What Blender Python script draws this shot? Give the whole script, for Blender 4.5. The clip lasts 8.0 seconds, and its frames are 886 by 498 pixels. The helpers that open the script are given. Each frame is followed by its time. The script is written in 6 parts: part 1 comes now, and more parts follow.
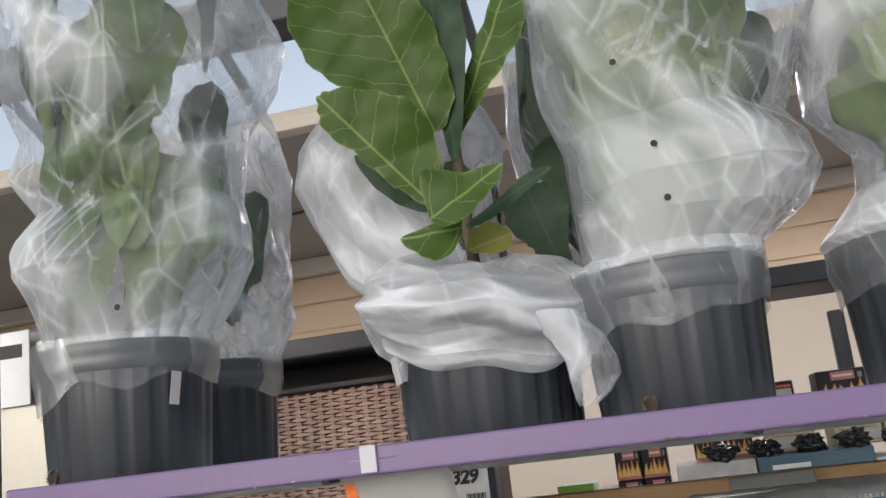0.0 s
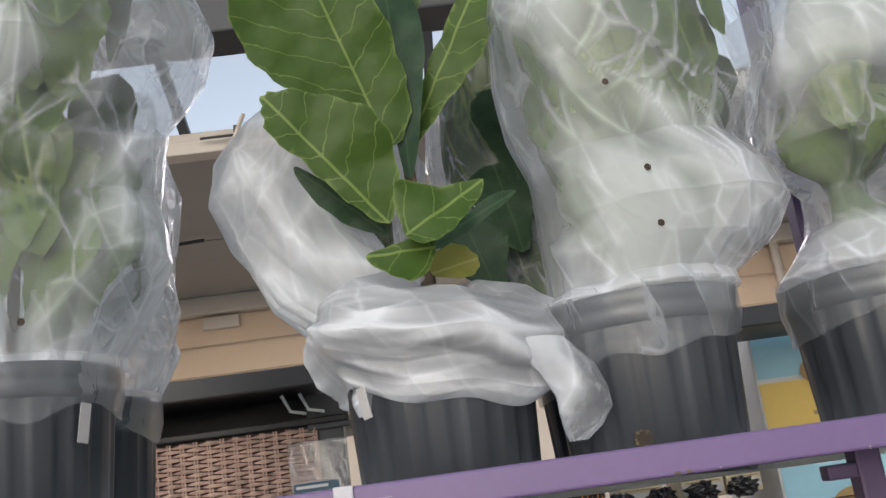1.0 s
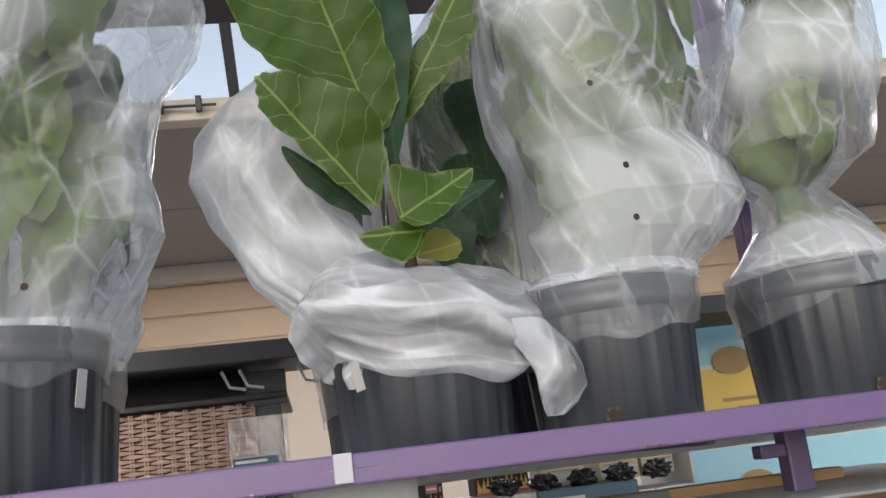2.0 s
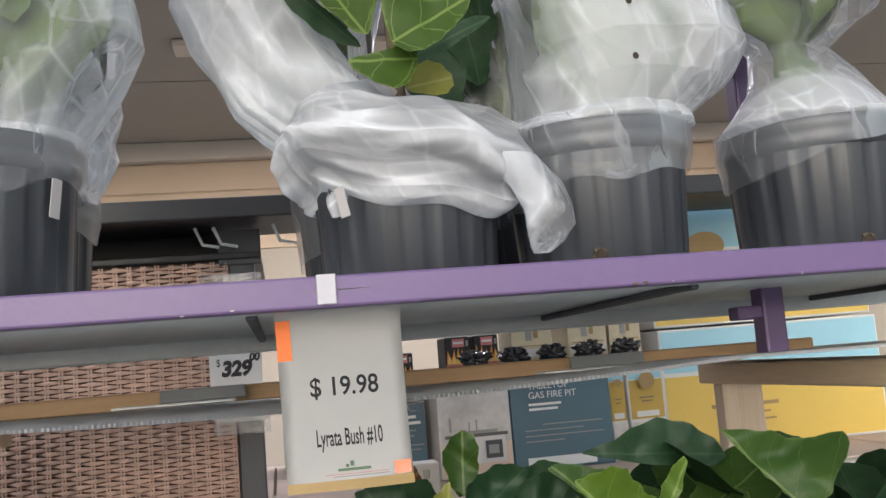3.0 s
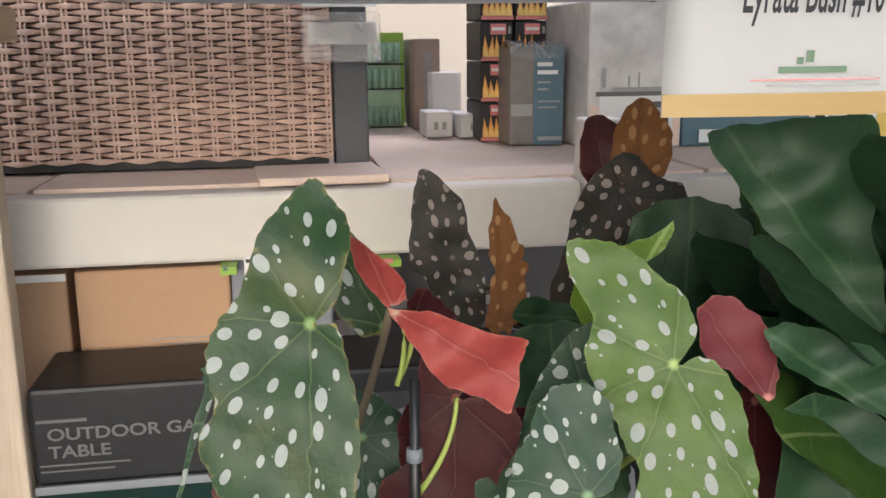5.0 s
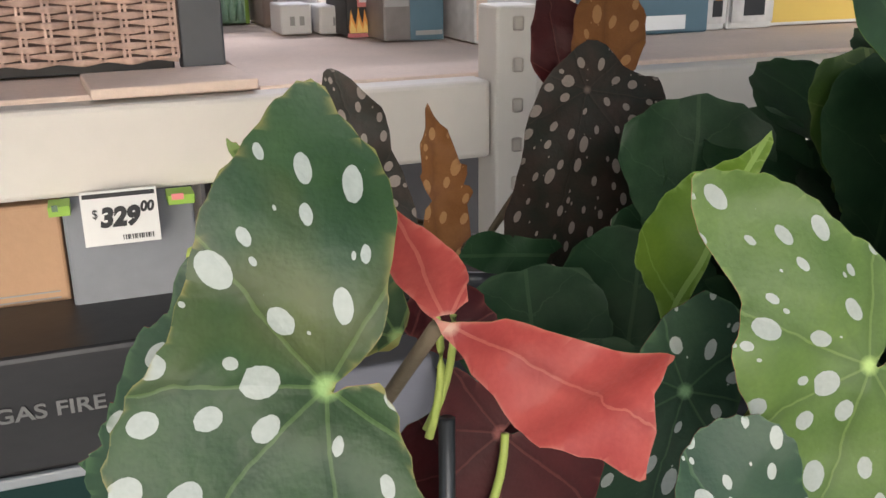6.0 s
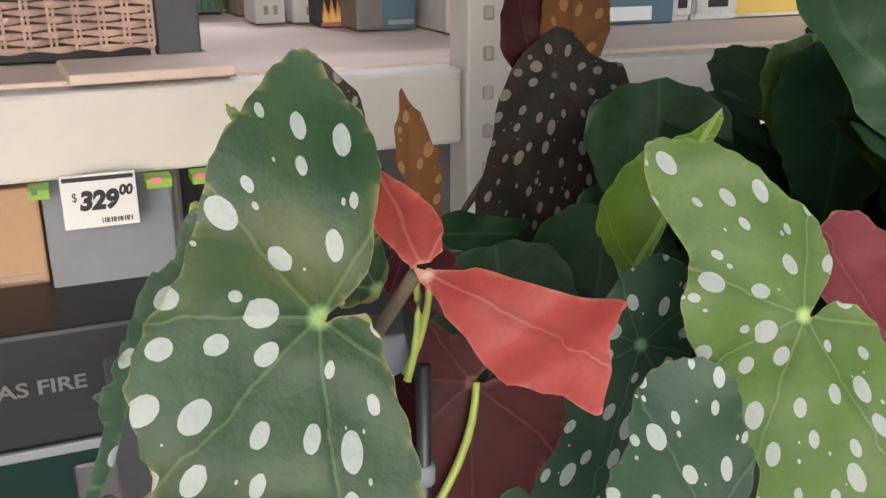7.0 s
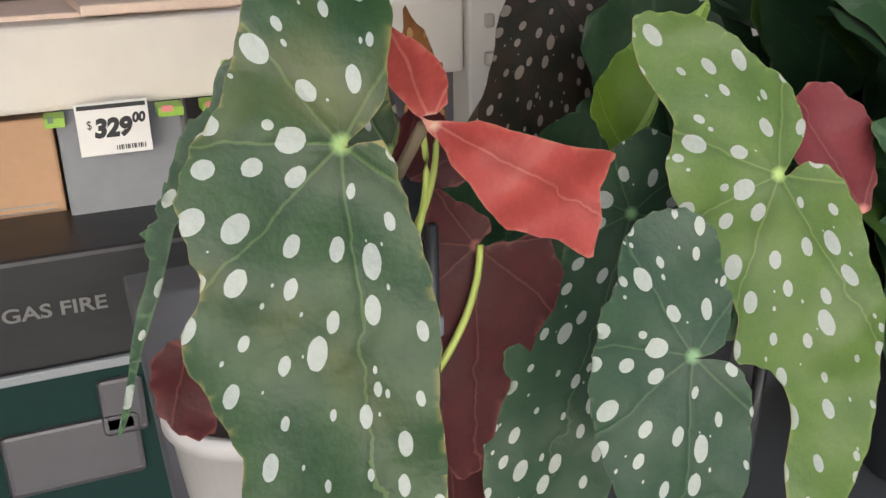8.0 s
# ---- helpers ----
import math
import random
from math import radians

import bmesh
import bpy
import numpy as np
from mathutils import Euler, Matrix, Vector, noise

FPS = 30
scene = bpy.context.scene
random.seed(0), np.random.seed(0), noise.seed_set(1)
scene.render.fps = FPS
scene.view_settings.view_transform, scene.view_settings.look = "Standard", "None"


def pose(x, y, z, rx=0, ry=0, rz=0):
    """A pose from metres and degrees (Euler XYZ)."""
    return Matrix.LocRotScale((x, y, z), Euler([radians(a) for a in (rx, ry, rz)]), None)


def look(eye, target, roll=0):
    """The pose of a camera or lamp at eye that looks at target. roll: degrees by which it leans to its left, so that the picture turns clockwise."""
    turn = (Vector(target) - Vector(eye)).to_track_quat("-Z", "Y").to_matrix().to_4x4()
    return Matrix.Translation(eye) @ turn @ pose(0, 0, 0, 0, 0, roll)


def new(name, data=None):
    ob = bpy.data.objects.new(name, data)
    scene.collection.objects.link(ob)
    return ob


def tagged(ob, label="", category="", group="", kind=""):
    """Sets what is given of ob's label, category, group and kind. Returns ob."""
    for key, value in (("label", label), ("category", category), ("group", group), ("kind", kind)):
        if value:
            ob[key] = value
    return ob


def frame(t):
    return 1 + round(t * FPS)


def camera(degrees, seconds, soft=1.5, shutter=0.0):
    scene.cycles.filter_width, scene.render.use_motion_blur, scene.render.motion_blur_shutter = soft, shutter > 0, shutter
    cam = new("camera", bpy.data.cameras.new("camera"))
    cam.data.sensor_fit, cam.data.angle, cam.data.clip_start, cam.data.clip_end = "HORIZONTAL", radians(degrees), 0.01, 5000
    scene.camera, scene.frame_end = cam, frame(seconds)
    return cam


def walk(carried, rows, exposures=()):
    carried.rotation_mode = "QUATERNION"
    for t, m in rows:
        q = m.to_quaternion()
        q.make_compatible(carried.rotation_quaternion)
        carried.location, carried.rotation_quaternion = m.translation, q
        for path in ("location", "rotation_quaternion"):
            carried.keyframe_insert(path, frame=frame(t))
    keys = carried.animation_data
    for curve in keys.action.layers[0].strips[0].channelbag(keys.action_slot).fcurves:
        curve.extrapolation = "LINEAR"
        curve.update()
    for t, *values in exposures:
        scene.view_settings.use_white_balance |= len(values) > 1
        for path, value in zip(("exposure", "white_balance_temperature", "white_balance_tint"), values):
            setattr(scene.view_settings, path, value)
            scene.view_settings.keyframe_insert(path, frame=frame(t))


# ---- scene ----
cam = camera(51.0, 8.0)
PATH = [
    (0, (0.281, 0.234, 1.545), (-0.154, 2.139, 1.97), -6.8),
    (0.5, (0.16, 0.306, 1.505), (-0.205, 2.183, 2.089), -7.5),
    (1, (0.017, 0.315, 1.542), (0.105, 2.248, 2.049), -7.9),
    (1.2, (-0.037, 0.298, 1.572), (0.135, 2.242, 2.008), -7.5),
    (2.3, (-0.1, 0.267, 1.526), (0.224, 2.187, 1.98), -6.9),
    (2.5, (-0.099, 0.27, 1.519), (0.229, 2.195, 1.955), -6.6),
    (3, (-0.122, 0.314, 1.464), (0.237, 2.266, 1.705), -4.7),
    (3.5, (-0.181, 0.407, 1.447), (0.142, 2.376, 1.314), -1.7),
    (4, (-0.24, 0.601, 1.415), (0.05, 2.557, 1.118), -0.9),
    (4.5, (-0.27, 0.787, 1.403), (0.019, 2.735, 1.056), -0.6),
    (5, (-0.303, 0.944, 1.368), (0.024, 2.87, 0.941), -0.5),
    (5.2, (-0.322, 1.011, 1.361), (0.13, 2.879, 0.807), 0.1),
    (6.3, (-0.336, 1.198, 1.332), (0.339, 2.968, 0.692), -1.0),
    (6.5, (-0.333, 1.19, 1.336), (0.346, 2.954, 0.685), -1.3),
    (7, (-0.349, 1.153, 1.334), (0.368, 2.906, 0.691), -0.3),
    (7.5, (-0.359, 1.128, 1.323), (0.353, 2.868, 0.642), -0.9),
    (8, (-0.367, 1.112, 1.312), (0.327, 2.836, 0.574), -1.2),
]
walk(cam, [(t, look(eye, target, roll)) for t, eye, target, roll in PATH],
     [(0.0, -0.73), (2.6, -0.7), (3.4, -0.28), (4.5, -0.18), (5.1, -0.08), (7.0, 0.03), (8.0, 0.0)])

# ---- light ----
world = bpy.data.worlds.new("sky")
scene.world = world
world.use_nodes = True
wn = world.node_tree
sky = wn.nodes.new("ShaderNodeTexSky")
sky.sky_type = "NISHITA"
sky.sun_disc = False
sky.sun_elevation, sky.sun_rotation = radians(18), radians(197)
sky.dust_density, sky.air_density = 1.5, 1.0
wn.nodes["Background"].inputs["Strength"].default_value = 0.15
cloud = wn.nodes.new("ShaderNodeHueSaturation")
cloud.inputs["Saturation"].default_value, cloud.inputs["Value"].default_value = 0.5, 2.5
wn.links.new(sky.outputs[0], cloud.inputs["Color"])
wn.links.new(cloud.outputs[0], wn.nodes["Background"].inputs["Color"])
sun = new("sun", bpy.data.lights.new("sun", "SUN"))
sun.data.energy, sun.data.angle, sun.data.color = 1.6, radians(70), (0.9, 0.94, 1.03)
sun.matrix_world = look((-2.0, -5.0, 3.2), (0.0, 1.5, 1.0))

# ---- materials ----
def mat(name, base, rough=0.5, metal=0.0, vary=0.12, scale=6.0, fine=60.0, bump=0.15, bump_scale=80.0, spec=0.5, second=None, stretch=(1, 1, 1), through_light=0.0):
    """A material with two scales of colour variation and a fine relief, in object metres."""
    m = bpy.data.materials.new(name)
    m.use_nodes = True
    t = m.node_tree
    n, l = t.nodes, t.links
    b = n["Principled BSDF"]
    co = n.new("ShaderNodeTexCoord")
    mp = n.new("ShaderNodeMapping")
    mp.inputs["Scale"].default_value = stretch
    l.new(co.outputs["Object"], mp.inputs["Vector"])
    big, small, grain = (n.new("ShaderNodeTexNoise") for _ in range(3))
    for node, s, d in ((big, scale, 3), (small, fine, 4), (grain, bump_scale, 4)):
        node.inputs["Scale"].default_value, node.inputs["Detail"].default_value = s, d
        l.new(mp.outputs[0], node.inputs["Vector"])
    low = second or tuple(c * (1 - 2.2 * vary) for c in base)
    mix = n.new("ShaderNodeMix")
    mix.data_type = "RGBA"
    mix.inputs[6].default_value, mix.inputs[7].default_value = (*low, 1), (*[min(1, c * (1 + vary)) for c in base], 1)
    add = n.new("ShaderNodeMath")
    add.operation = "MULTIPLY_ADD"
    add.inputs[1].default_value, add.use_clamp = 0.45, True
    half = n.new("ShaderNodeMath")
    half.operation = "MULTIPLY"
    half.inputs[1].default_value = 0.75
    l.new(big.outputs[0], half.inputs[0])
    l.new(small.outputs[0], add.inputs[0])
    l.new(half.outputs[0], add.inputs[2])
    l.new(add.outputs[0], mix.inputs[0])
    l.new(mix.outputs[2], b.inputs["Base Color"])
    rr = n.new("ShaderNodeMapRange")
    rr.inputs[3].default_value, rr.inputs[4].default_value = max(0.03, rough - 0.1), min(1, rough + 0.1)
    l.new(big.outputs[0], rr.inputs[0])
    l.new(rr.outputs[0], b.inputs["Roughness"])
    b.inputs["Metallic"].default_value = metal
    b.inputs["Specular IOR Level"].default_value = spec
    bp = n.new("ShaderNodeBump")
    bp.inputs["Strength"].default_value, bp.inputs["Distance"].default_value = bump, 0.002
    l.new(grain.outputs[0], bp.inputs["Height"])
    l.new(bp.outputs[0], b.inputs["Normal"])
    if through_light:
        tr = n.new("ShaderNodeBsdfTranslucent")
        l.new(mix.outputs[2], tr.inputs["Color"])
        ms = n.new("ShaderNodeMixShader")
        ms.inputs[0].default_value = through_light
        l.new(b.outputs[0], ms.inputs[1])
        l.new(tr.outputs[0], ms.inputs[2])
        l.new(ms.outputs[0], n["Material Output"].inputs["Surface"])
    return m


def math_node(t, op, a, b=None, clamp=False):
    """A math node whose inputs are sockets or numbers; returns its output."""
    m = t.nodes.new("ShaderNodeMath")
    m.operation, m.use_clamp = op, clamp
    for k, v in enumerate((a, b)):
        if v is None:
            continue
        if isinstance(v, (int, float)):
            m.inputs[k].default_value = v
        else:
            t.links.new(v, m.inputs[k])
    return m.outputs[0]


def mixed(t, fac, a, b):
    """Colour mix of two colours (tuples or sockets)."""
    m = t.nodes.new("ShaderNodeMix")
    m.data_type = "RGBA"
    t.links.new(fac, m.inputs[0])
    for k, v in ((6, a), (7, b)):
        if isinstance(v, tuple):
            m.inputs[k].default_value = (*v, 1)
        else:
            t.links.new(v, m.inputs[k])
    return m.outputs[2]


def leaf_mat(name, dark, light, vein, rough=0.35, spots=0.0, pinnate=True, through_light=0.2, spot_col=(0.21, 0.228, 0.208), blush=None, margin=None, vein_width=0.045, vein_show=0.5):
    """A leaf: blade colours, veins laid out in the leaf's own plane (uv in centimetres, v along the midrib), pale spots if asked."""
    m = bpy.data.materials.new(name)
    m.use_nodes = True
    t = m.node_tree
    n, l = t.nodes, t.links
    b = n["Principled BSDF"]
    uv = n.new("ShaderNodeUVMap")
    sep = n.new("ShaderNodeSeparateXYZ")
    l.new(uv.outputs[0], sep.inputs[0])
    u, v = sep.outputs[0], sep.outputs[1]
    no = n.new("ShaderNodeTexNoise")
    no.inputs["Scale"].default_value, no.inputs["Detail"].default_value = 0.35, 4
    l.new(uv.outputs[0], no.inputs["Vector"])
    fine = n.new("ShaderNodeTexNoise")
    fine.inputs["Scale"].default_value, fine.inputs["Detail"].default_value = 6.0, 5
    l.new(uv.outputs[0], fine.inputs["Vector"])
    pucker = n.new("ShaderNodeTexNoise")
    pucker.inputs["Scale"].default_value, pucker.inputs["Detail"].default_value = 1.3, 3
    l.new(uv.outputs[0], pucker.inputs["Vector"])
    wide = n.new("ShaderNodeMapRange")
    wide.inputs[1].default_value, wide.inputs[2].default_value = 0.3, 0.7
    l.new(no.outputs[0], wide.inputs[0])
    blade = mixed(t, wide.outputs[0], dark, light)
    blade = mixed(t, math_node(t, "MULTIPLY", fine.outputs[0], 0.35), blade, tuple(c * 0.55 for c in dark))
    au = math_node(t, "ABSOLUTE", u)
    wob = math_node(t, "MULTIPLY", math_node(t, "SUBTRACT", no.outputs[0], 0.5), 2.6)
    if pinnate:
        lat = math_node(t, "PINGPONG", math_node(t, "ADD", math_node(t, "SUBTRACT", v, math_node(t, "MULTIPLY", au, 0.75)), wob), 1.9)
        line = math_node(t, "MULTIPLY", math_node(t, "LESS_THAN", lat, vein_width), vein_show)
        rib = math_node(t, "LESS_THAN", au, 0.1 + vein_width)
        height = math_node(t, "MINIMUM", lat, math_node(t, "MULTIPLY", au, 1.5))
    else:
        ang = math_node(t, "ADD", math_node(t, "ARCTAN2", u, v), math_node(t, "MULTIPLY", wob, 0.12))
        away = math_node(t, "SQRT", math_node(t, "ADD", math_node(t, "MULTIPLY", u, u), math_node(t, "MULTIPLY", v, v)))
        lat = math_node(t, "MULTIPLY", math_node(t, "PINGPONG", ang, 0.42), away)
        line = math_node(t, "MULTIPLY", math_node(t, "LESS_THAN", lat, 0.05), 0.55)
        rib = math_node(t, "LESS_THAN", away, 0.22)
        height = math_node(t, "MINIMUM", lat, 0.8)
        node = n.new("ShaderNodeMapRange")
        for k, val in ((1, 0.12), (2, 0.4), (3, 0.85), (4, 0.0)):
            node.inputs[k].default_value = val
        l.new(away, node.inputs[0])
    near = n.new("ShaderNodeMapRange")
    near.interpolation_type = "SMOOTHSTEP"
    for k, val in ((1, 0.03), (2, 0.6), (3, 0.06 if pinnate else 0.4), (4, 0.0)):
        near.inputs[k].default_value = val
    l.new(math_node(t, "ADD", lat, math_node(t, "MULTIPLY", math_node(t, "SUBTRACT", pucker.outputs[0], 0.5), 0.5)), near.inputs[0])
    blade = mixed(t, near.outputs[0], blade, tuple(c * 0.6 for c in dark))
    veins = math_node(t, "MAXIMUM", line, rib)
    colour = mixed(t, math_node(t, "MULTIPLY", veins, 0.75), blade, vein)
    if not pinnate:
        colour = mixed(t, node.outputs[0], colour, tuple(min(0.5, c * 2.2 + 0.03) for c in vein))
    if blush:
        far = n.new("ShaderNodeMapRange")
        far.inputs[1].default_value, far.inputs[2].default_value = 0.52, 0.72
        b2 = n.new("ShaderNodeTexNoise")
        b2.inputs["Scale"].default_value = 0.22
        l.new(uv.outputs[0], b2.inputs["Vector"])
        l.new(b2.outputs[0], far.inputs[0])
        colour = mixed(t, math_node(t, "MULTIPLY", far.outputs[0], 0.45), colour, blush)
    if spots:
        mp = n.new("ShaderNodeMapping")
        mp.inputs["Scale"].default_value = (0.84 / spots, 0.66 / spots, 1.0)
        mp.inputs["Rotation"].default_value, mp.inputs["Location"].default_value = (0, 0, 0.25), (0.42, 0.3, 0)
        l.new(uv.outputs[0], mp.inputs["Vector"])
        for size, dens, rnd in ((1.0, 0.25, 0.55), (2.6, 0.15, 1.0)):
            vo = n.new("ShaderNodeTexVoronoi")
            vo.voronoi_dimensions = "2D"
            vo.inputs["Scale"].default_value, vo.inputs["Randomness"].default_value = size, rnd
            l.new(mp.outputs[0], vo.inputs["Vector"])
            cs = n.new("ShaderNodeSeparateXYZ")
            l.new(vo.outputs["Color"], cs.inputs[0])
            radius = math_node(t, "MULTIPLY", math_node(t, "ADD", math_node(t, "MULTIPLY", cs.outputs[0], 0.75), 0.34), dens)
            if size > 2:
                radius = math_node(t, "MULTIPLY", radius, math_node(t, "GREATER_THAN", cs.outputs[1], 0.9))
            off, away_from = n.new("ShaderNodeVectorMath"), n.new("ShaderNodeVectorMath")
            off.operation, away_from.operation = "SUBTRACT", "NORMALIZE"
            scaled = n.new("ShaderNodeVectorMath")
            scaled.operation = "SCALE"
            scaled.inputs["Scale"].default_value = size
            l.new(mp.outputs[0], scaled.inputs[0])
            middle = n.new("ShaderNodeVectorMath")
            middle.operation = "SCALE"
            middle.inputs["Scale"].default_value = size
            l.new(vo.outputs["Position"], middle.inputs[0])
            l.new(scaled.outputs[0], off.inputs[0])
            l.new(middle.outputs[0], off.inputs[1])
            l.new(vo.outputs["Position"], away_from.inputs[0])
            dot, span = n.new("ShaderNodeVectorMath"), n.new("ShaderNodeVectorMath")
            dot.operation, span.operation = "DOT_PRODUCT", "DOT_PRODUCT"
            l.new(off.outputs[0], dot.inputs[0])
            l.new(away_from.outputs[0], dot.inputs[1])
            l.new(off.outputs[0], span.inputs[0])
            l.new(off.outputs[0], span.inputs[1])
            along2 = math_node(t, "MULTIPLY", dot.outputs["Value"], dot.outputs["Value"])
            oval = math_node(t, "SQRT", math_node(t, "MAXIMUM", math_node(t, "SUBTRACT", math_node(t, "MULTIPLY", span.outputs["Value"], 1.35), math_node(t, "MULTIPLY", along2, 0.75)), 0.0))
            edge = math_node(t, "ADD", oval, math_node(t, "MULTIPLY", math_node(t, "SUBTRACT", fine.outputs[0], 0.5), 0.05))
            away = math_node(t, "SQRT", math_node(t, "ADD", math_node(t, "MULTIPLY", u, u), math_node(t, "MULTIPLY", v, v)))
            hit = math_node(t, "MULTIPLY", math_node(t, "LESS_THAN", edge, radius), math_node(t, "GREATER_THAN", away, 0.75))
            colour = mixed(t, hit, colour, mixed(t, fine.outputs[0], spot_col, tuple(min(1, c * 1.25) for c in spot_col)))
    at = n.new("ShaderNodeAttribute")
    at.attribute_name = "margin"
    colour = mixed(t, math_node(t, "MULTIPLY", math_node(t, "POWER", at.outputs["Fac"], 3.0), 0.7), colour, margin or vein)
    l.new(colour, b.inputs["Base Color"])
    b.inputs["Roughness"].default_value = rough + 0.03
    b.inputs["Specular IOR Level"].default_value = 0.2
    bp = n.new("ShaderNodeBump")
    bp.inputs["Strength"].default_value, bp.inputs["Distance"].default_value = 0.5, 0.004
    l.new(math_node(t, "ADD", math_node(t, "MULTIPLY", math_node(t, "MINIMUM", height, 0.2), 0.05 if pinnate else 0.4), math_node(t, "ADD", math_node(t, "MULTIPLY", fine.outputs[0], 0.05), math_node(t, "MULTIPLY", pucker.outputs[0], 0.14 if pinnate else 0.33))), bp.inputs["Height"])
    l.new(bp.outputs[0], b.inputs["Normal"])
    tr = n.new("ShaderNodeBsdfTranslucent")
    l.new(colour, tr.inputs["Color"])
    ms = n.new("ShaderNodeMixShader")
    ms.inputs[0].default_value = through_light
    l.new(b.outputs[0], ms.inputs[1])
    l.new(tr.outputs[0], ms.inputs[2])
    l.new(ms.outputs[0], n["Material Output"].inputs["Surface"])
    return m


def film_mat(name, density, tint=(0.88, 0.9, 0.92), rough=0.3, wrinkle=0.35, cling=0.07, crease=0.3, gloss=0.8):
    """Thin milky plastic film: lets part of the light straight through, scatters the rest; highlights along its creases
    are painted as white streaks.
    """
    m = bpy.data.materials.new(name)
    m.use_nodes = True
    t = m.node_tree
    n, l = t.nodes, t.links
    n.remove(n["Principled BSDF"])
    co = n.new("ShaderNodeTexCoord")
    mp = n.new("ShaderNodeMapping")
    mp.inputs["Scale"].default_value, mp.inputs["Rotation"].default_value = (1.0, 1.0, 0.55), (0.3, 0.6, 0.2)
    l.new(co.outputs["Object"], mp.inputs["Vector"])
    big, warp = n.new("ShaderNodeTexNoise"), n.new("ShaderNodeTexNoise")
    for node, sc, d in ((big, 9.0, 4), (warp, 14.0, 2)):
        node.inputs["Scale"].default_value, node.inputs["Detail"].default_value = sc, d
        l.new(mp.outputs[0], node.inputs["Vector"])
    bent = n.new("ShaderNodeVectorMath")
    bent.operation = "MULTIPLY_ADD"
    bent.inputs[1].default_value = (0.018, 0.018, 0.018)
    l.new(warp.outputs["Color"], bent.inputs[0])
    l.new(mp.outputs[0], bent.inputs[2])
    some = n.new("ShaderNodeMapRange")
    some.inputs[1].default_value, some.inputs[2].default_value = 0.46, 0.6
    l.new(warp.outputs[0], some.inputs[0])
    sets = []
    for tilt, size, thin in ((0.75, 24.0, 9.0), (-0.7, 17.0, 9.0)):
        drawn = n.new("ShaderNodeMapping")
        drawn.inputs["Rotation"].default_value, drawn.inputs["Scale"].default_value = (0, tilt, 0), (1.0, 1.0, 0.28)
        l.new(bent.outputs[0], drawn.inputs["Vector"])
        fine = n.new("ShaderNodeTexVoronoi")
        fine.feature = "DISTANCE_TO_EDGE"
        fine.inputs["Scale"].default_value = size
        l.new(drawn.outputs[0], fine.inputs["Vector"])
        sets.append((fine.outputs["Distance"], math_node(t, "POWER", math_node(t, "SUBTRACT", 1.0, math_node(t, "MULTIPLY", fine.outputs["Distance"], thin), True), 2.0)))
    keep = some.outputs[0]
    gone = n.new("ShaderNodeMapRange")
    gone.inputs[1].default_value, gone.inputs[2].default_value = 0.44, 0.34
    l.new(warp.outputs[0], gone.inputs[0])
    line = math_node(t, "ADD", math_node(t, "MULTIPLY", sets[0][1], keep), math_node(t, "MULTIPLY", sets[1][1], gone.outputs[0]))
    relief = math_node(t, "ADD", math_node(t, "MINIMUM", sets[0][0], 0.3), math_node(t, "MINIMUM", sets[1][0], 0.3))
    bp = n.new("ShaderNodeBump")
    bp.inputs["Strength"].default_value, bp.inputs["Distance"].default_value = wrinkle, 0.006
    l.new(math_node(t, "ADD", math_node(t, "MULTIPLY", relief, -2.0), math_node(t, "MULTIPLY", big.outputs[0], 1.2)), bp.inputs["Height"])
    dif, tra, glo, clear = (n.new(k) for k in ("ShaderNodeBsdfDiffuse", "ShaderNodeBsdfTranslucent", "ShaderNodeBsdfGlossy", "ShaderNodeBsdfTransparent"))
    for k in (dif, tra):
        k.inputs["Color"].default_value = (*tint, 1)
    glo.inputs["Roughness"].default_value = rough
    for k in (dif, tra, glo):
        l.new(bp.outputs[0], k.inputs["Normal"])
    milk, sheen, out = (n.new("ShaderNodeMixShader") for _ in range(3))
    milk.inputs[0].default_value = 0.4
    l.new(dif.outputs[0], milk.inputs[1])
    l.new(tra.outputs[0], milk.inputs[2])
    fr = n.new("ShaderNodeFresnel")
    fr.inputs[0].default_value = 1.5
    l.new(bp.outputs[0], fr.inputs["Normal"])
    l.new(math_node(t, "MULTIPLY", fr.outputs[0], gloss, True), sheen.inputs[0])
    # Haze per facet stands in for reflection that changes with the fold's angle.
    lay = n.new("ShaderNodeAttribute")
    lay.attribute_name = "layer"
    haze = n.new("ShaderNodeMapRange")
    for k, v in ((1, 0.0), (2, 1.0), (3, density - cling), (4, density + cling)):
        haze.inputs[k].default_value = v
    thick = math_node(t, "ADD", lay.outputs["Fac"], math_node(t, "MULTIPLY", math_node(t, "SUBTRACT", big.outputs[0], 0.5), 1.2))
    thick = math_node(t, "POWER", math_node(t, "ADD", math_node(t, "MULTIPLY", thick, 0.5), 0.5, True), 2.6)
    l.new(thick, haze.inputs[0])
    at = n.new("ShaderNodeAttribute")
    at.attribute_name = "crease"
    # White drawn along the folds imitates the highlights on them.
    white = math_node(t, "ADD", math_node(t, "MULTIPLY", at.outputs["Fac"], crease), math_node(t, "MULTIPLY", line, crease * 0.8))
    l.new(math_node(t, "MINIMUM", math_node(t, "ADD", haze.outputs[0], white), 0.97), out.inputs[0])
    l.new(clear.outputs[0], out.inputs[1])
    l.new(milk.outputs[0], out.inputs[2])
    l.new(out.outputs[0], sheen.inputs[1])
    l.new(glo.outputs[0], sheen.inputs[2])
    l.new(sheen.outputs[0], n["Material Output"].inputs["Surface"])
    return m


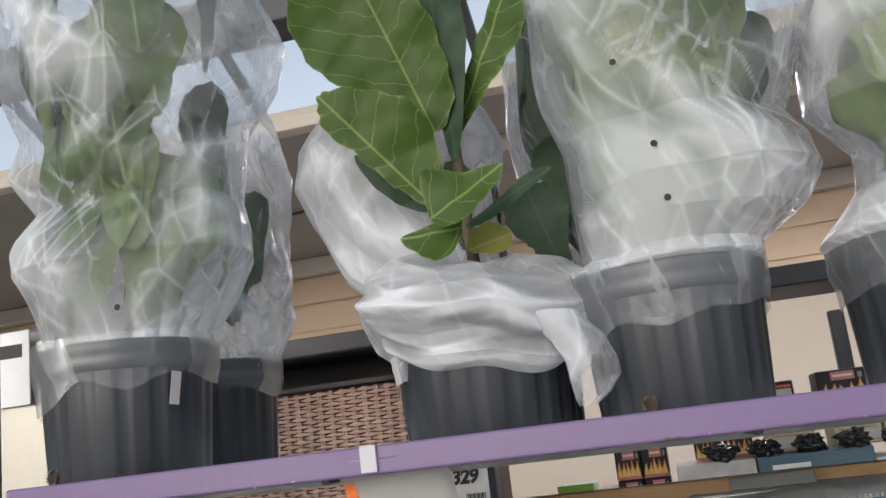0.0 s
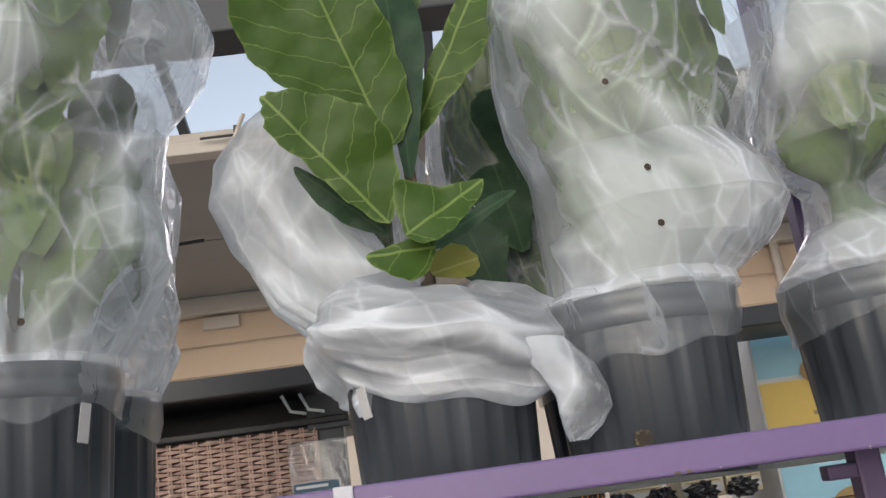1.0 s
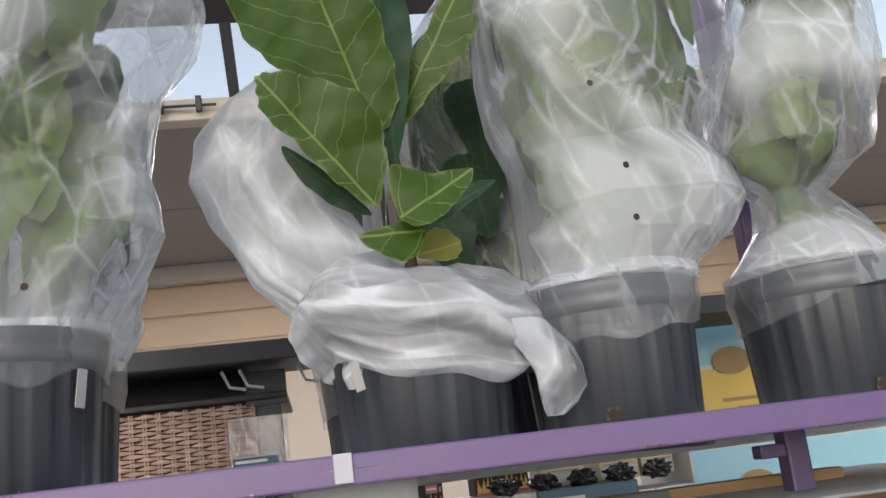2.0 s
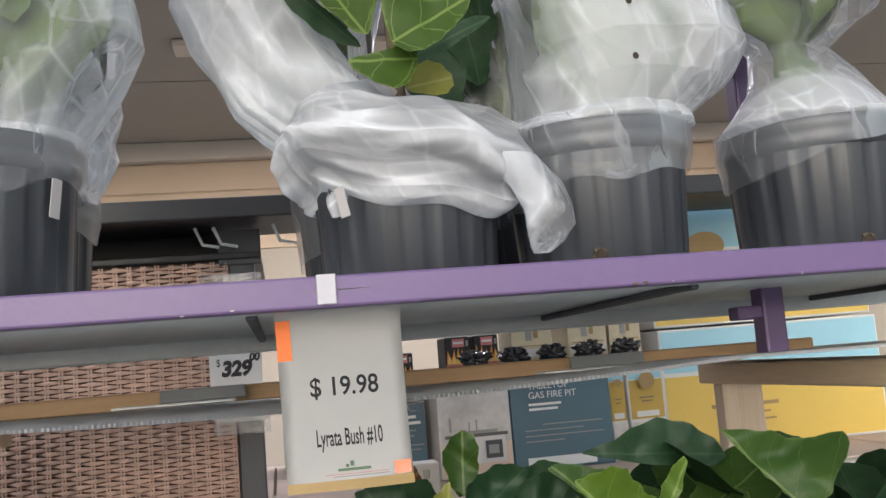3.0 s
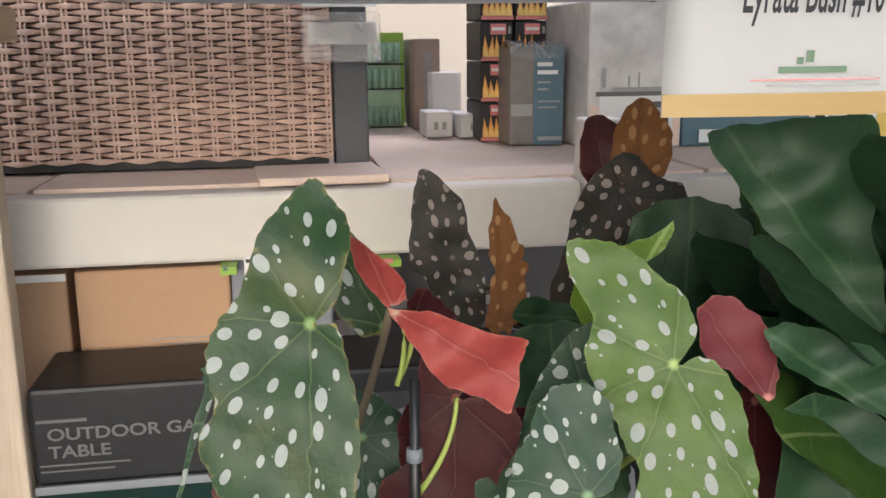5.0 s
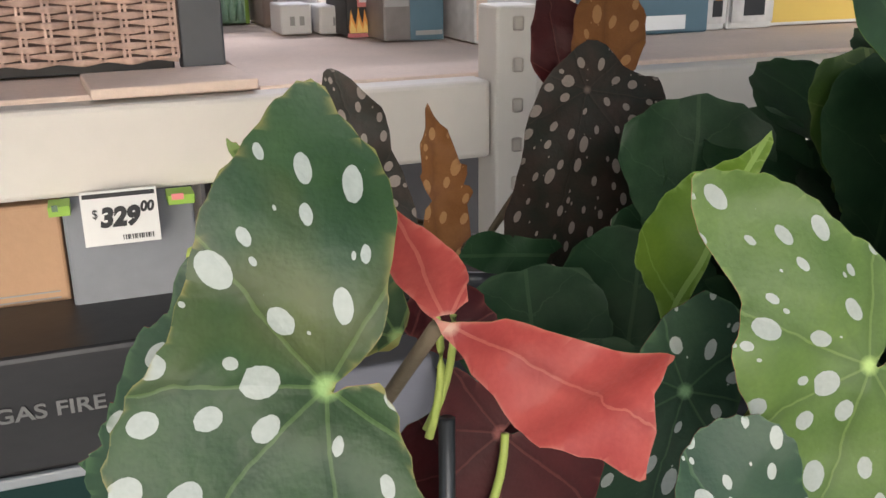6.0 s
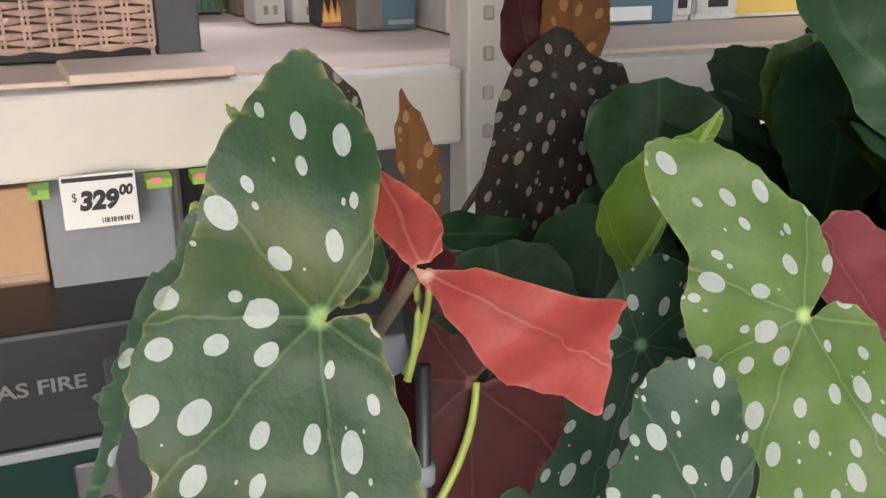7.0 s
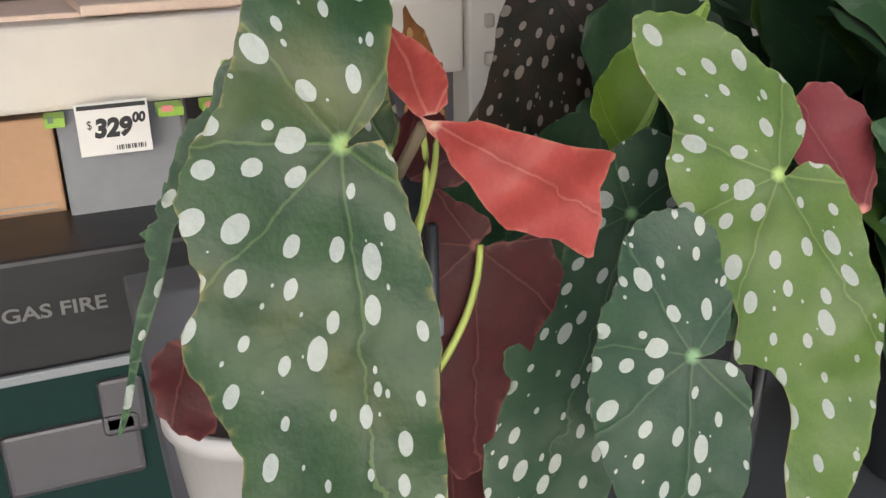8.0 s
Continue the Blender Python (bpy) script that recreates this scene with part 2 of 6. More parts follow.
M_PURPLE = mat("purple_paint", (0.128, 0.082, 0.19), 0.42, 0.0, 0.1, 5, 90, 0.12, 200)
M_STEEL = mat("dull_galvanized_sheet", (0.72, 0.77, 0.78), 0.45, 0.1, 0.15, 4, 40, 0.1, 120)
M_DARKMETAL = mat("dark_coated_metal", (0.03, 0.031, 0.034), 0.5, 0.2, 0.15, 5, 60, 0.1, 150)
M_GREY = mat("grey_plastic", (0.17, 0.185, 0.2), 0.5, 0.0, 0.1, 8, 70, 0.08, 150)
M_GREYLEG = mat("grey_powder_coat", (0.075, 0.08, 0.09), 0.5, 0.2, 0.1, 8, 70, 0.08, 150)
M_POT = mat("black_nursery_plastic", (0.034, 0.038, 0.045), 0.38, 0.0, 0.25, 9, 50, 0.2, 90, stretch=(1, 1, 0.15))
M_POTIN = mat("potting_soil", (0.04, 0.028, 0.02), 0.95, 0.0, 0.3, 30, 120, 1.0, 160)
M_WHITEPOT = mat("white_glazed_plastic", (0.34, 0.325, 0.32), 0.35, 0.0, 0.06, 9, 60, 0.05, 90)
M_PINE = mat("pine_wood", (0.6, 0.51, 0.41), 0.62, 0.0, 0.16, 3, 22, 0.35, 60, second=(0.36, 0.25, 0.15), stretch=(9, 9, 0.7))
M_PINEX = mat("pine_wood_long", (0.4, 0.27, 0.15), 0.62, 0.0, 0.16, 3, 26, 0.35, 60, second=(0.24, 0.14, 0.07), stretch=(0.7, 9, 9))
M_PINEY = mat("pine_wood_deep", (0.66, 0.53, 0.38), 0.62, 0.0, 0.16, 3, 26, 0.35, 60, second=(0.48, 0.34, 0.21), stretch=(9, 0.7, 9))
M_SHEET = mat("white_corrugated_plastic", (0.88, 0.88, 0.89), 0.4, 0.0, 0.05, 6, 60, 0.05, 90, through_light=0.3)
M_CREAM = mat("cream_rack_enamel", (0.6, 0.565, 0.52), 0.42, 0.0, 0.05, 4, 50, 0.06, 90)
M_BOARD = mat("particle_board", (0.7, 0.55, 0.46), 0.8, 0.0, 0.12, 8, 120, 0.3, 200)
M_CARD = mat("brown_cardboard", (0.45, 0.28, 0.17), 0.8, 0.0, 0.08, 5, 90, 0.2, 150)
M_WICKER = mat("brown_resin_wicker", (0.62, 0.44, 0.36), 0.45, 0.0, 0.25, 25, 160, 0.3, 250, second=(0.27, 0.17, 0.135))
M_BLACK = mat("black_base_and_shade", (0.012, 0.012, 0.013), 0.6, 0.0, 0.2, 6, 60, 0.1, 90)
M_PAPER = mat("white_card_print", (0.64, 0.635, 0.625), 0.55, 0.0, 0.03, 5, 60, 0.04, 90)
M_INK = mat("black_ink", (0.015, 0.015, 0.017), 0.6, 0.0, 0.1, 20, 90, 0.02, 90)
M_INKGREY = mat("grey_ink", (0.3, 0.3, 0.29), 0.6, 0.0, 0.1, 20, 90, 0.02, 90)
M_EMBLEM = mat("lavender_grey_print", (0.06, 0.058, 0.066), 0.5)
M_INKMID = mat("pale_grey_ink", (0.11, 0.11, 0.11), 0.5, 0.0, 0.08, 20, 90, 0.02, 90)
M_INKWHITE = mat("white_ink", (0.75, 0.76, 0.76), 0.5, 0.0, 0.04, 20, 90, 0.02, 90)
M_ORANGE = mat("orange_ink", (0.8, 0.2, 0.06), 0.5, 0.0, 0.08, 20, 90, 0.02, 90)
M_CORNER = mat("red_orange_ink", (0.7, 0.16, 0.06), 0.5, 0.0, 0.15, 60, 200, 0.02, 90, second=(0.75, 0.4, 0.3))
M_GOLD = mat("gold_print", (0.32, 0.215, 0.085), 0.5, 0.0, 0.12, 20, 90, 0.02, 90, stretch=(0.3, 1, 3))
M_GREENINK = mat("green_ink", (0.1, 0.16, 0.1), 0.55, 0.0, 0.1, 20, 90, 0.02, 90)
M_LIME = mat("lime_label", (0.24, 0.42, 0.05), 0.5, 0.0, 0.08, 20, 90, 0.02, 90)
M_GREENBOX = mat("green_printed_plastic", (0.16, 0.36, 0.2), 0.35, 0.0, 0.4, 25, 90, 0.3, 60, second=(0.5, 0.62, 0.52))
M_TEAL = mat("slate_blue_print", (0.075, 0.145, 0.19), 0.45, 0.0, 0.06, 6, 60, 0.05, 90)
M_YELLOW = mat("yellow_print", (0.66, 0.46, 0.1), 0.45, 0.0, 0.05, 6, 60, 0.05, 90)
M_OCHRE = mat("ochre_print", (0.46, 0.31, 0.06), 0.45, 0.0, 0.06, 6, 60, 0.05, 90)
M_SKYBLUE = mat("pale_blue_print", (0.3, 0.55, 0.66), 0.45, 0.0, 0.05, 6, 60, 0.05, 90)
M_FLAME = mat("flame_print", (0.9, 0.4, 0.08), 0.4, 0.0, 0.3, 30, 60, 0.05, 90, second=(0.4, 0.05, 0.02))
M_PINK = mat("coral_print", (0.62, 0.2, 0.2), 0.45, 0.0, 0.1, 20, 60, 0.05, 90)
M_FLAMECORE = mat("yellow_flame_print", (0.9, 0.62, 0.2), 0.4, 0.0, 0.15, 30, 60, 0.05, 90)
M_RED = mat("red_print", (0.62, 0.09, 0.08), 0.45, 0.0, 0.2, 20, 60, 0.05, 90)
M_WRAP = mat("wrapped_dark_carton", (0.018, 0.018, 0.02), 0.4, 0.0, 0.25, 5, 30, 0.25, 25, 0.3, stretch=(1, 1, 3))
M_DKGREEN = mat("dark_green_print", (0.004, 0.02, 0.018), 0.6, 0.0, 0.15, 5, 60, 0.05, 90, 0.15)
M_PHOTO = mat("pale_photo_print", (0.62, 0.6, 0.58), 0.4, 0.0, 0.3, 14, 50, 0.05, 90)
M_SIDING = mat("beige_painted_siding", (0.46, 0.36, 0.265), 0.65, 0.0, 0.05, 2, 30, 0.1, 60)
M_WALLIN = mat("cream_wall_paint", (0.36, 0.315, 0.265), 0.7, 0.0, 0.04, 2, 30, 0.08, 60)
M_TRIM = mat("off_white_trim", (0.46, 0.42, 0.37), 0.6, 0.0, 0.06, 3, 30, 0.08, 60)
M_CEIL = mat("grey_ceiling_panel", (0.25, 0.235, 0.22), 0.75, 0.0, 0.06, 1.5, 20, 0.1, 40)
M_GROUND = mat("worn_concrete", (0.5, 0.49, 0.47), 0.8, 0.0, 0.12, 1.5, 25, 0.3, 60)
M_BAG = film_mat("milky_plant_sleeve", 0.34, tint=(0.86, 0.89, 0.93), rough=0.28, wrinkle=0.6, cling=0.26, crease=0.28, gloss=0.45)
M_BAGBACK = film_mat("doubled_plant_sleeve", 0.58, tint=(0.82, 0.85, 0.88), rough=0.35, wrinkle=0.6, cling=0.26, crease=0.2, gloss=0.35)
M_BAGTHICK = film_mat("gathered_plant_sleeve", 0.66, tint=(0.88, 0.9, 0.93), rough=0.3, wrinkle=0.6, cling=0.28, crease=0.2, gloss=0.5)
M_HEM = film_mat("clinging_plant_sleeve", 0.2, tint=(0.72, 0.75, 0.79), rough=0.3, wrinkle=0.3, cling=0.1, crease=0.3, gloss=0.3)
M_POUCH = film_mat("clear_pouch", 0.22, tint=(0.9, 0.9, 0.9), rough=0.15)
M_STEM = mat("brown_bark", (0.1, 0.075, 0.045), 0.8, 0.0, 0.2, 40, 150, 0.5, 160)
M_SHOOT = mat("pale_green_stem", (0.33, 0.4, 0.09), 0.45, 0.0, 0.12, 30, 120, 0.1, 120, through_light=0.15)
M_STAKE = mat("black_stake", (0.014, 0.015, 0.016), 0.35, 0.0, 0.1, 30, 90, 0.1, 120)
F_BRIGHT = leaf_mat("young_fig_leaf", (0.07, 0.132, 0.014), (0.112, 0.18, 0.022), (0.18, 0.27, 0.072), 0.32, through_light=0.25)
F_MID = leaf_mat("fig_leaf", (0.03, 0.069, 0.0132), (0.051, 0.099, 0.0204), (0.132, 0.18, 0.06), 0.35)
# Fig leaf colour brightened to offset light lost through the milky sleeve.
F_BAGLEAF = leaf_mat("brightened_bag_leaf", (0.085, 0.14, 0.028), (0.12, 0.18, 0.04), (0.13, 0.18, 0.055), 0.4)
F_PALE = leaf_mat("fig_leaf_underside", (0.045, 0.088, 0.014), (0.066, 0.118, 0.02), (0.19, 0.26, 0.07), 0.4, through_light=0.25, vein_width=0.075, vein_show=0.75)
F_DARK = leaf_mat("dark_fig_leaf", (0.0125, 0.036, 0.016), (0.025, 0.061, 0.026), (0.036, 0.072, 0.034), 0.42, through_light=0.1, vein_width=0.04, vein_show=0.6)
F_YELLOW = leaf_mat("yellowing_fig_leaf", (0.168, 0.18, 0.03), (0.228, 0.216, 0.048), (0.252, 0.252, 0.084), 0.45)
B_TOP = leaf_mat("spotted_leaf_face", (0.014, 0.035, 0.014), (0.033, 0.066, 0.022), (0.08, 0.13, 0.04), 0.36, spots=1.1, pinnate=False, through_light=0.1, blush=(0.09, 0.085, 0.022), margin=(0.18, 0.156, 0.048))
B_LIGHT = leaf_mat("young_spotted_leaf_face", (0.055, 0.1, 0.022), (0.085, 0.138, 0.03), (0.13, 0.18, 0.05), 0.36, spots=1.2, pinnate=False, through_light=0.18)
B_DEEP = leaf_mat("deep_green_spotted_leaf_face", (0.015, 0.038, 0.021), (0.028, 0.056, 0.03), (0.05, 0.095, 0.042), 0.38, spots=1.15, pinnate=False, through_light=0.08)
B_BROWN = leaf_mat("bronze_spotted_leaf_face", (0.011, 0.015, 0.011), (0.034, 0.019, 0.014), (0.036, 0.024, 0.018), 0.4, spots=1.35, pinnate=False, through_light=0.08, spot_col=(0.16, 0.135, 0.12))
B_DRY = leaf_mat("dry_leaf_face", (0.156, 0.06, 0.018), (0.216, 0.096, 0.03), (0.12, 0.048, 0.018), 0.6, spots=1.5, pinnate=False, spot_col=(0.26, 0.14, 0.06))
B_RED = leaf_mat("coral_red_leaf_underside", (0.29, 0.04, 0.036), (0.42, 0.085, 0.07), (0.44, 0.15, 0.11), 0.4, pinnate=False, through_light=0.35)
B_MAROON = leaf_mat("maroon_leaf_underside", (0.034, 0.006, 0.007), (0.06, 0.01, 0.011), (0.12, 0.036, 0.03), 0.45, pinnate=False, through_light=0.15)
B_PINK = leaf_mat("rosy_leaf_underside", (0.12, 0.021, 0.027), (0.168, 0.036, 0.042), (0.204, 0.072, 0.06), 0.45, pinnate=False, through_light=0.2)

# ---- builders ----
BASES = {}


def thing(name, base, label, category, group="", kind=""):
    """A top-level thing: an Empty at its base, to carry parts built in world metres."""
    ob = new(name)
    ob.empty_display_size = 0.05
    ob.location = base
    BASES[ob.name] = Vector(base)
    return tagged(ob, label, category, group, kind)


def put_mesh(name, me, material, base):
    me.transform(Matrix.Translation(-base))
    for m in material if isinstance(material, (list, tuple)) else [material]:
        me.materials.append(m)
    ob = new(name, me)
    return ob


def part(name, bm, material, parent, label="", smooth=False):
    """Links a bmesh in world metres as one mesh under a thing or a part."""
    me = bpy.data.meshes.new(name)
    bm.to_mesh(me)
    bm.free()
    if smooth:
        for p in me.polygons:
            p.use_smooth = True
    base = BASES[parent.name]
    ob = put_mesh(name, me, material, base)
    ob.parent = parent
    BASES[ob.name] = base
    return tagged(ob, label)


def setting(name, bm, material, label, category):
    """A piece of the setting, in world metres."""
    me = bpy.data.meshes.new(name)
    bm.to_mesh(me)
    bm.free()
    ob = put_mesh(name, me, material, Vector((0, 0, 0)))
    BASES[ob.name] = Vector((0, 0, 0))
    return tagged(ob, label, category, "", "structure")


def box(bm, x0, x1, y0, y1, z0, z1, bevel=0.0, turn=None):
    """Adds a box with rounded edges to bm."""
    got = bmesh.ops.create_cube(bm, size=1.0)
    vs = got["verts"]
    bmesh.ops.scale(bm, vec=(x1 - x0, y1 - y0, z1 - z0), verts=vs)
    if bevel:
        es = list({e for v in vs for e in v.link_edges})
        r = bmesh.ops.bevel(bm, geom=es, offset=bevel, segments=2, profile=0.5, affect="EDGES")
        vs = list({v for f in r["faces"] for v in f.verts} | {v for v in vs if v.is_valid})
    m = Matrix.Translation(((x0 + x1) / 2, (y0 + y1) / 2, (z0 + z1) / 2))
    bmesh.ops.transform(bm, matrix=m @ (turn or Matrix.Identity(4)), verts=vs)
    return bm


def boxed(*a, **k):
    return box(bmesh.new(), *a, **k)


def tube(points, radius, sides=10, taper=1.0):
    """A round bar through points."""
    bm = bmesh.new()
    pts = [Vector(p) for p in points]
    rings = []
    for i, p in enumerate(pts):
        d = (pts[min(i + 1, len(pts) - 1)] - pts[max(i - 1, 0)]).normalized()
        q = d.to_track_quat("Z", "Y")
        r = radius * (1 + (taper - 1) * i / max(1, len(pts) - 1))
        rings.append([bm.verts.new(p + q @ Vector((r * math.cos(a), r * math.sin(a), 0))) for a in [2 * math.pi * k / sides for k in range(sides)]])
    for a, b in zip(rings, rings[1:]):
        for k in range(sides):
            bm.faces.new((a[k], a[(k + 1) % sides], b[(k + 1) % sides], b[k]))
    bm.faces.new(rings[0][::-1])
    bm.faces.new(rings[-1])
    return bm


def bend(a, b, sag, n=7):
    """Points of a gently bowed line from a to b."""
    a, b, s = Vector(a), Vector(b), Vector(sag)
    return [a.lerp(b, i / n) + s * (4 * (i / n) * (1 - i / n)) for i in range(n + 1)]


def lathe(bm, profile, cx, cy, sides=48, flute=0.0, count=24):
    """A turned shell: profile of (radius, z), with shallow flutes where asked."""
    rings = []
    for r, z in profile:
        ring = []
        for k in range(sides):
            a = 2 * math.pi * k / sides
            rr = r - (flute * max(0.0, math.sin(a * count)) ** 0.5 if flute and r > 0.05 else 0)
            ring.append(bm.verts.new((cx + rr * math.cos(a), cy + rr * math.sin(a), z)))
        rings.append(ring)
    for a, b in zip(rings, rings[1:]):
        for k in range(sides):
            bm.faces.new((a[k], a[(k + 1) % sides], b[(k + 1) % sides], b[k]))
    return rings


def smooth_loop(ctrl, per=5):
    """A closed smooth outline through control points."""
    n, out = len(ctrl), []
    for i in range(n):
        p0, p1, p2, p3 = (Vector(ctrl[(i + k) % n]) for k in (-1, 0, 1, 2))
        for s in range(per):
            t = s / per
            out.append(0.5 * (2 * p1 + (p2 - p0) * t + (2 * p0 - 5 * p1 + 4 * p2 - p3) * t * t + (3 * p1 - p0 - 3 * p2 + p3) * t ** 3))
    return out


def leaf(parent, at, normal, ctrl, front, back, root=None, tip=None, cup=0.006, wave=0.004, seed=0, label="", step=0.9, ruffle=0.08, bow=0.0):
    """One leaf blade: outline in centimetres in the plane through at, cupped, waved, with a face and an underside."""
    n = Vector(normal).normalized()
    u = Vector((0, 0, 1)).cross(n)
    u.normalize()
    if u.x < 0:
        u = -u
    v = n.cross(u)
    if v.z < 0:
        v = -v
    loop = smooth_loop(ctrl)
    rnd = random.Random(seed)
    ph = rnd.random() * 9
    cx, cy = sum(p.x for p in loop) / len(loop), sum(p.y for p in loop) / len(loop)
    edge = []
    for i, p in enumerate(loop):
        d = Vector((p.x - cx, p.y - cy))
        k = ruffle * math.sin(i * 1.9 + ph) + 0.5 * ruffle * math.sin(i * 0.83 + ph * 2)
        edge.append(p + d.normalized() * k * 1.3 if d.length > 0.1 else p)
    root = Vector(root) if root else Vector((0, 0))
    tip = Vector(tip) if tip else root + Vector((0, 1))
    ax = (tip - root).normalized()
    bm = bmesh.new()
    vs = [bm.verts.new((p.x, p.y, 0)) for p in edge]
    es = [bm.edges.new((vs[i], vs[(i + 1) % len(vs)])) for i in range(len(vs))]
    bmesh.ops.triangle_fill(bm, edges=es, use_beauty=True)
    xs, ys = [p.x for p in edge], [p.y for p in edge]
    for lo, hi, axis in ((min(xs), max(xs), 0), (min(ys), max(ys), 1)):
        c = lo + step
        while c < hi:
            co, no = [0, 0, 0], [0, 0, 0]
            co[axis], no[axis] = c, 1
            bmesh.ops.bisect_plane(bm, geom=bm.verts[:] + bm.edges[:] + bm.faces[:], dist=1e-5, plane_co=co, plane_no=no)
            c += step
    size = max(max(xs) - min(xs), max(ys) - min(ys))
    layer = bm.loops.layers.uv.new("UVMap")
    rim = bm.verts.layers.float.new("margin")
    for q in bm.verts:
        q[rim] = 1.0 if q.is_boundary else 0.0
    for f in bm.faces:
        if f.normal.z < 0:
            f.normal_flip()
        for lp in f.loops:
            w = Vector((lp.vert.co.x, lp.vert.co.y)) - root
            lp[layer].uv = (w.x * ax.y - w.y * ax.x, w.dot(ax))
    for q in bm.verts:
        w = Vector((q.co.x, q.co.y)) - root
        across, along = (w.x * ax.y - w.y * ax.x) / size, w.dot(ax) / size
        z = cup * 100 * (across * across * 4 - 0.15) * 1.0 - bow * 100 * along * along
        z += wave * 100 * (math.sin(along * 9 + ph) * across * 1.6 + 0.15 * math.sin(along * 17 + across * 11 + ph))
        z += wave * 60 * noise.noise(Vector((q.co.x * 0.35 + seed, q.co.y * 0.35, seed * 0.7)))
        q.co.z = z
    under = bmesh.ops.duplicate(bm, geom=bm.verts[:] + bm.edges[:] + bm.faces[:])
    for g in under["geom"]:
        if isinstance(g, bmesh.types.BMFace):
            g.normal_flip()
            g.material_index = 1
        elif isinstance(g, bmesh.types.BMVert):
            g.co.z -= 0.05
    m = Matrix((u, v, n)).transposed().to_4x4()
    flip = u.cross(v).dot(n) < 0
    if flip:
        bmesh.ops.reverse_faces(bm, faces=bm.faces[:])
    bmesh.ops.transform(bm, matrix=Matrix.Translation(at) @ m @ Matrix.Scale(0.01, 4), verts=bm.verts[:])
    return part("leaf", bm, [front, back], parent, label, True)


def fig_shape(length, width, rnd):
    """Control points of a fiddle-shaped leaf, base at the origin, tip at +y, centimetres."""
    w = width / 2
    return [(0, 0), (0.34 * w, 0.1 * length), (0.5 * w, 0.3 * length), (0.72 * w, 0.45 * length), (w, 0.7 * length), (0.8 * w, 0.92 * length), (0.1 * w, length),
            (-0.75 * w, 0.93 * length), (-w, 0.7 * length), (-0.7 * w, 0.45 * length), (-0.5 * w, 0.3 * length), (-0.34 * w, 0.1 * length)]


def set_leaf(parent, base, direction, facing, length, width, front, back, seed, cup=0.006, wave=0.004, bow=0.02, label=""):
    """A fiddle-shaped leaf that grows from base along direction (metres), its face turned to facing."""
    rnd = random.Random(seed)
    ctrl = fig_shape(length * 100, width * 100, rnd)
    d = Vector(direction).normalized()
    f = Vector(facing)
    f = (f - d * f.dot(d)).normalized()
    ob = leaf(parent, (0, 0, 0), (0, -1, 0), ctrl, front, back, (0, 0), (0, length * 100), cup, wave, seed, label, 2.2, 0.12, bow)
    place = Matrix((d.cross(f), d, f)).transposed().to_4x4()
    flat = Matrix.Translation(BASES[parent.name])
    back_to = Matrix.Translation(-BASES[parent.name])
    ob.data.transform(back_to @ Matrix.Translation(base) @ place @ Matrix(((1, 0, 0, 0), (0, 0, 1, 0), (0, -1, 0, 0), (0, 0, 0, 1))) @ flat)
    return ob


def words(text, height, material, parent, at, facing=0.0, tilt=90.0, name="lettering", squeeze=1.0, align="LEFT", depth=0.0004, turn=None, bold=0.0, lean=0.0):
    """Lettering in the built-in font, turned to a mesh."""
    cu = bpy.data.curves.new(name, "FONT")
    cu.body, cu.size, cu.align_x, cu.extrude, cu.offset, cu.shear = text, height / 0.7, align, depth, bold, lean
    tmp = new(name, cu)
    dg = bpy.context.evaluated_depsgraph_get()
    me = bpy.data.meshes.new_from_object(tmp.evaluated_get(dg))
    bpy.data.objects.remove(tmp)
    base = BASES[parent.name]
    me.transform(Matrix.Translation(at) @ (turn or pose(0, 0, 0, tilt, 0, facing)) @ Matrix.Diagonal((squeeze, 1, 1, 1)))
    me.materials.clear()
    ob = put_mesh(name, me, material, base)
    ob.parent = parent
    BASES[ob.name] = base
    return ob

# ---- setting ----
bm = bmesh.new()
bmesh.ops.create_grid(bm, x_segments=2, y_segments=2, size=400.0)
setting("ground", bm, M_GROUND, "worn grey concrete floor of the garden centre", "ground")
wall = setting("wall_back", boxed(-8, 9, 6.5, 6.7, 0, 2.3), M_WALLIN, "cream painted wall behind the storage racks", "wall")
for k in range(3):
    z = 2.3 + 0.2 * k
    bm = boxed(-8, 9, 6.482, 6.7, z, z + 0.188, 0.006)
    box(bm, -8, 9, 6.5, 6.69, z + 0.186, z + 0.202)
    part("board", bm, M_SIDING, wall)
setting("trim", boxed(-8, 9, 6.4, 6.7, 2.9, 3.02, 0.008), M_TRIM, "off-white trim between siding and ceiling", "trim")
bm = boxed(-8, 9, 5.16, 6.7, 3.022, 3.1)
box(bm, -8, 9, 3.99, 5.145, 3.022, 3.1)
box(bm, -8, 9, 3.99, 6.7, 3.05, 3.14)
setting("ceiling", bm, M_CEIL, "grey ceiling panels with dark seams", "ceiling")
setting("wall_side", boxed(-8.2, -8, -2, 6.7, 0, 3.2), M_WALLIN, "plain cream side wall", "wall")
setting("wall_far", boxed(9, 9.2, -2, 6.7, 0, 3.2), M_WALLIN, "plain cream side wall", "wall")
roof = setting("window_1", boxed(-8, 9, 3.9, 3.99, 3.015, 3.07, 0.006), M_TRIM, "skylight with pale sill and dark mullions", "skylight")
part("sill", boxed(-8, 9, 3.93, 3.99, 3.075, 3.12, 0.004), M_TRIM, roof)
part("beam", boxed(-8, 9, 3.42, 3.62, 3.285, 3.45, 0.01), M_DARKMETAL, roof, "dark steel roof beam")
for k in range(16):
    x = -4.46 + 0.52 * k
    part("mullion", boxed(x - 0.022, x + 0.022, 3.58, 3.98, 3.2, 3.23, 0.004, pose(0, 0, 0, -26)), M_GREYLEG, roof)
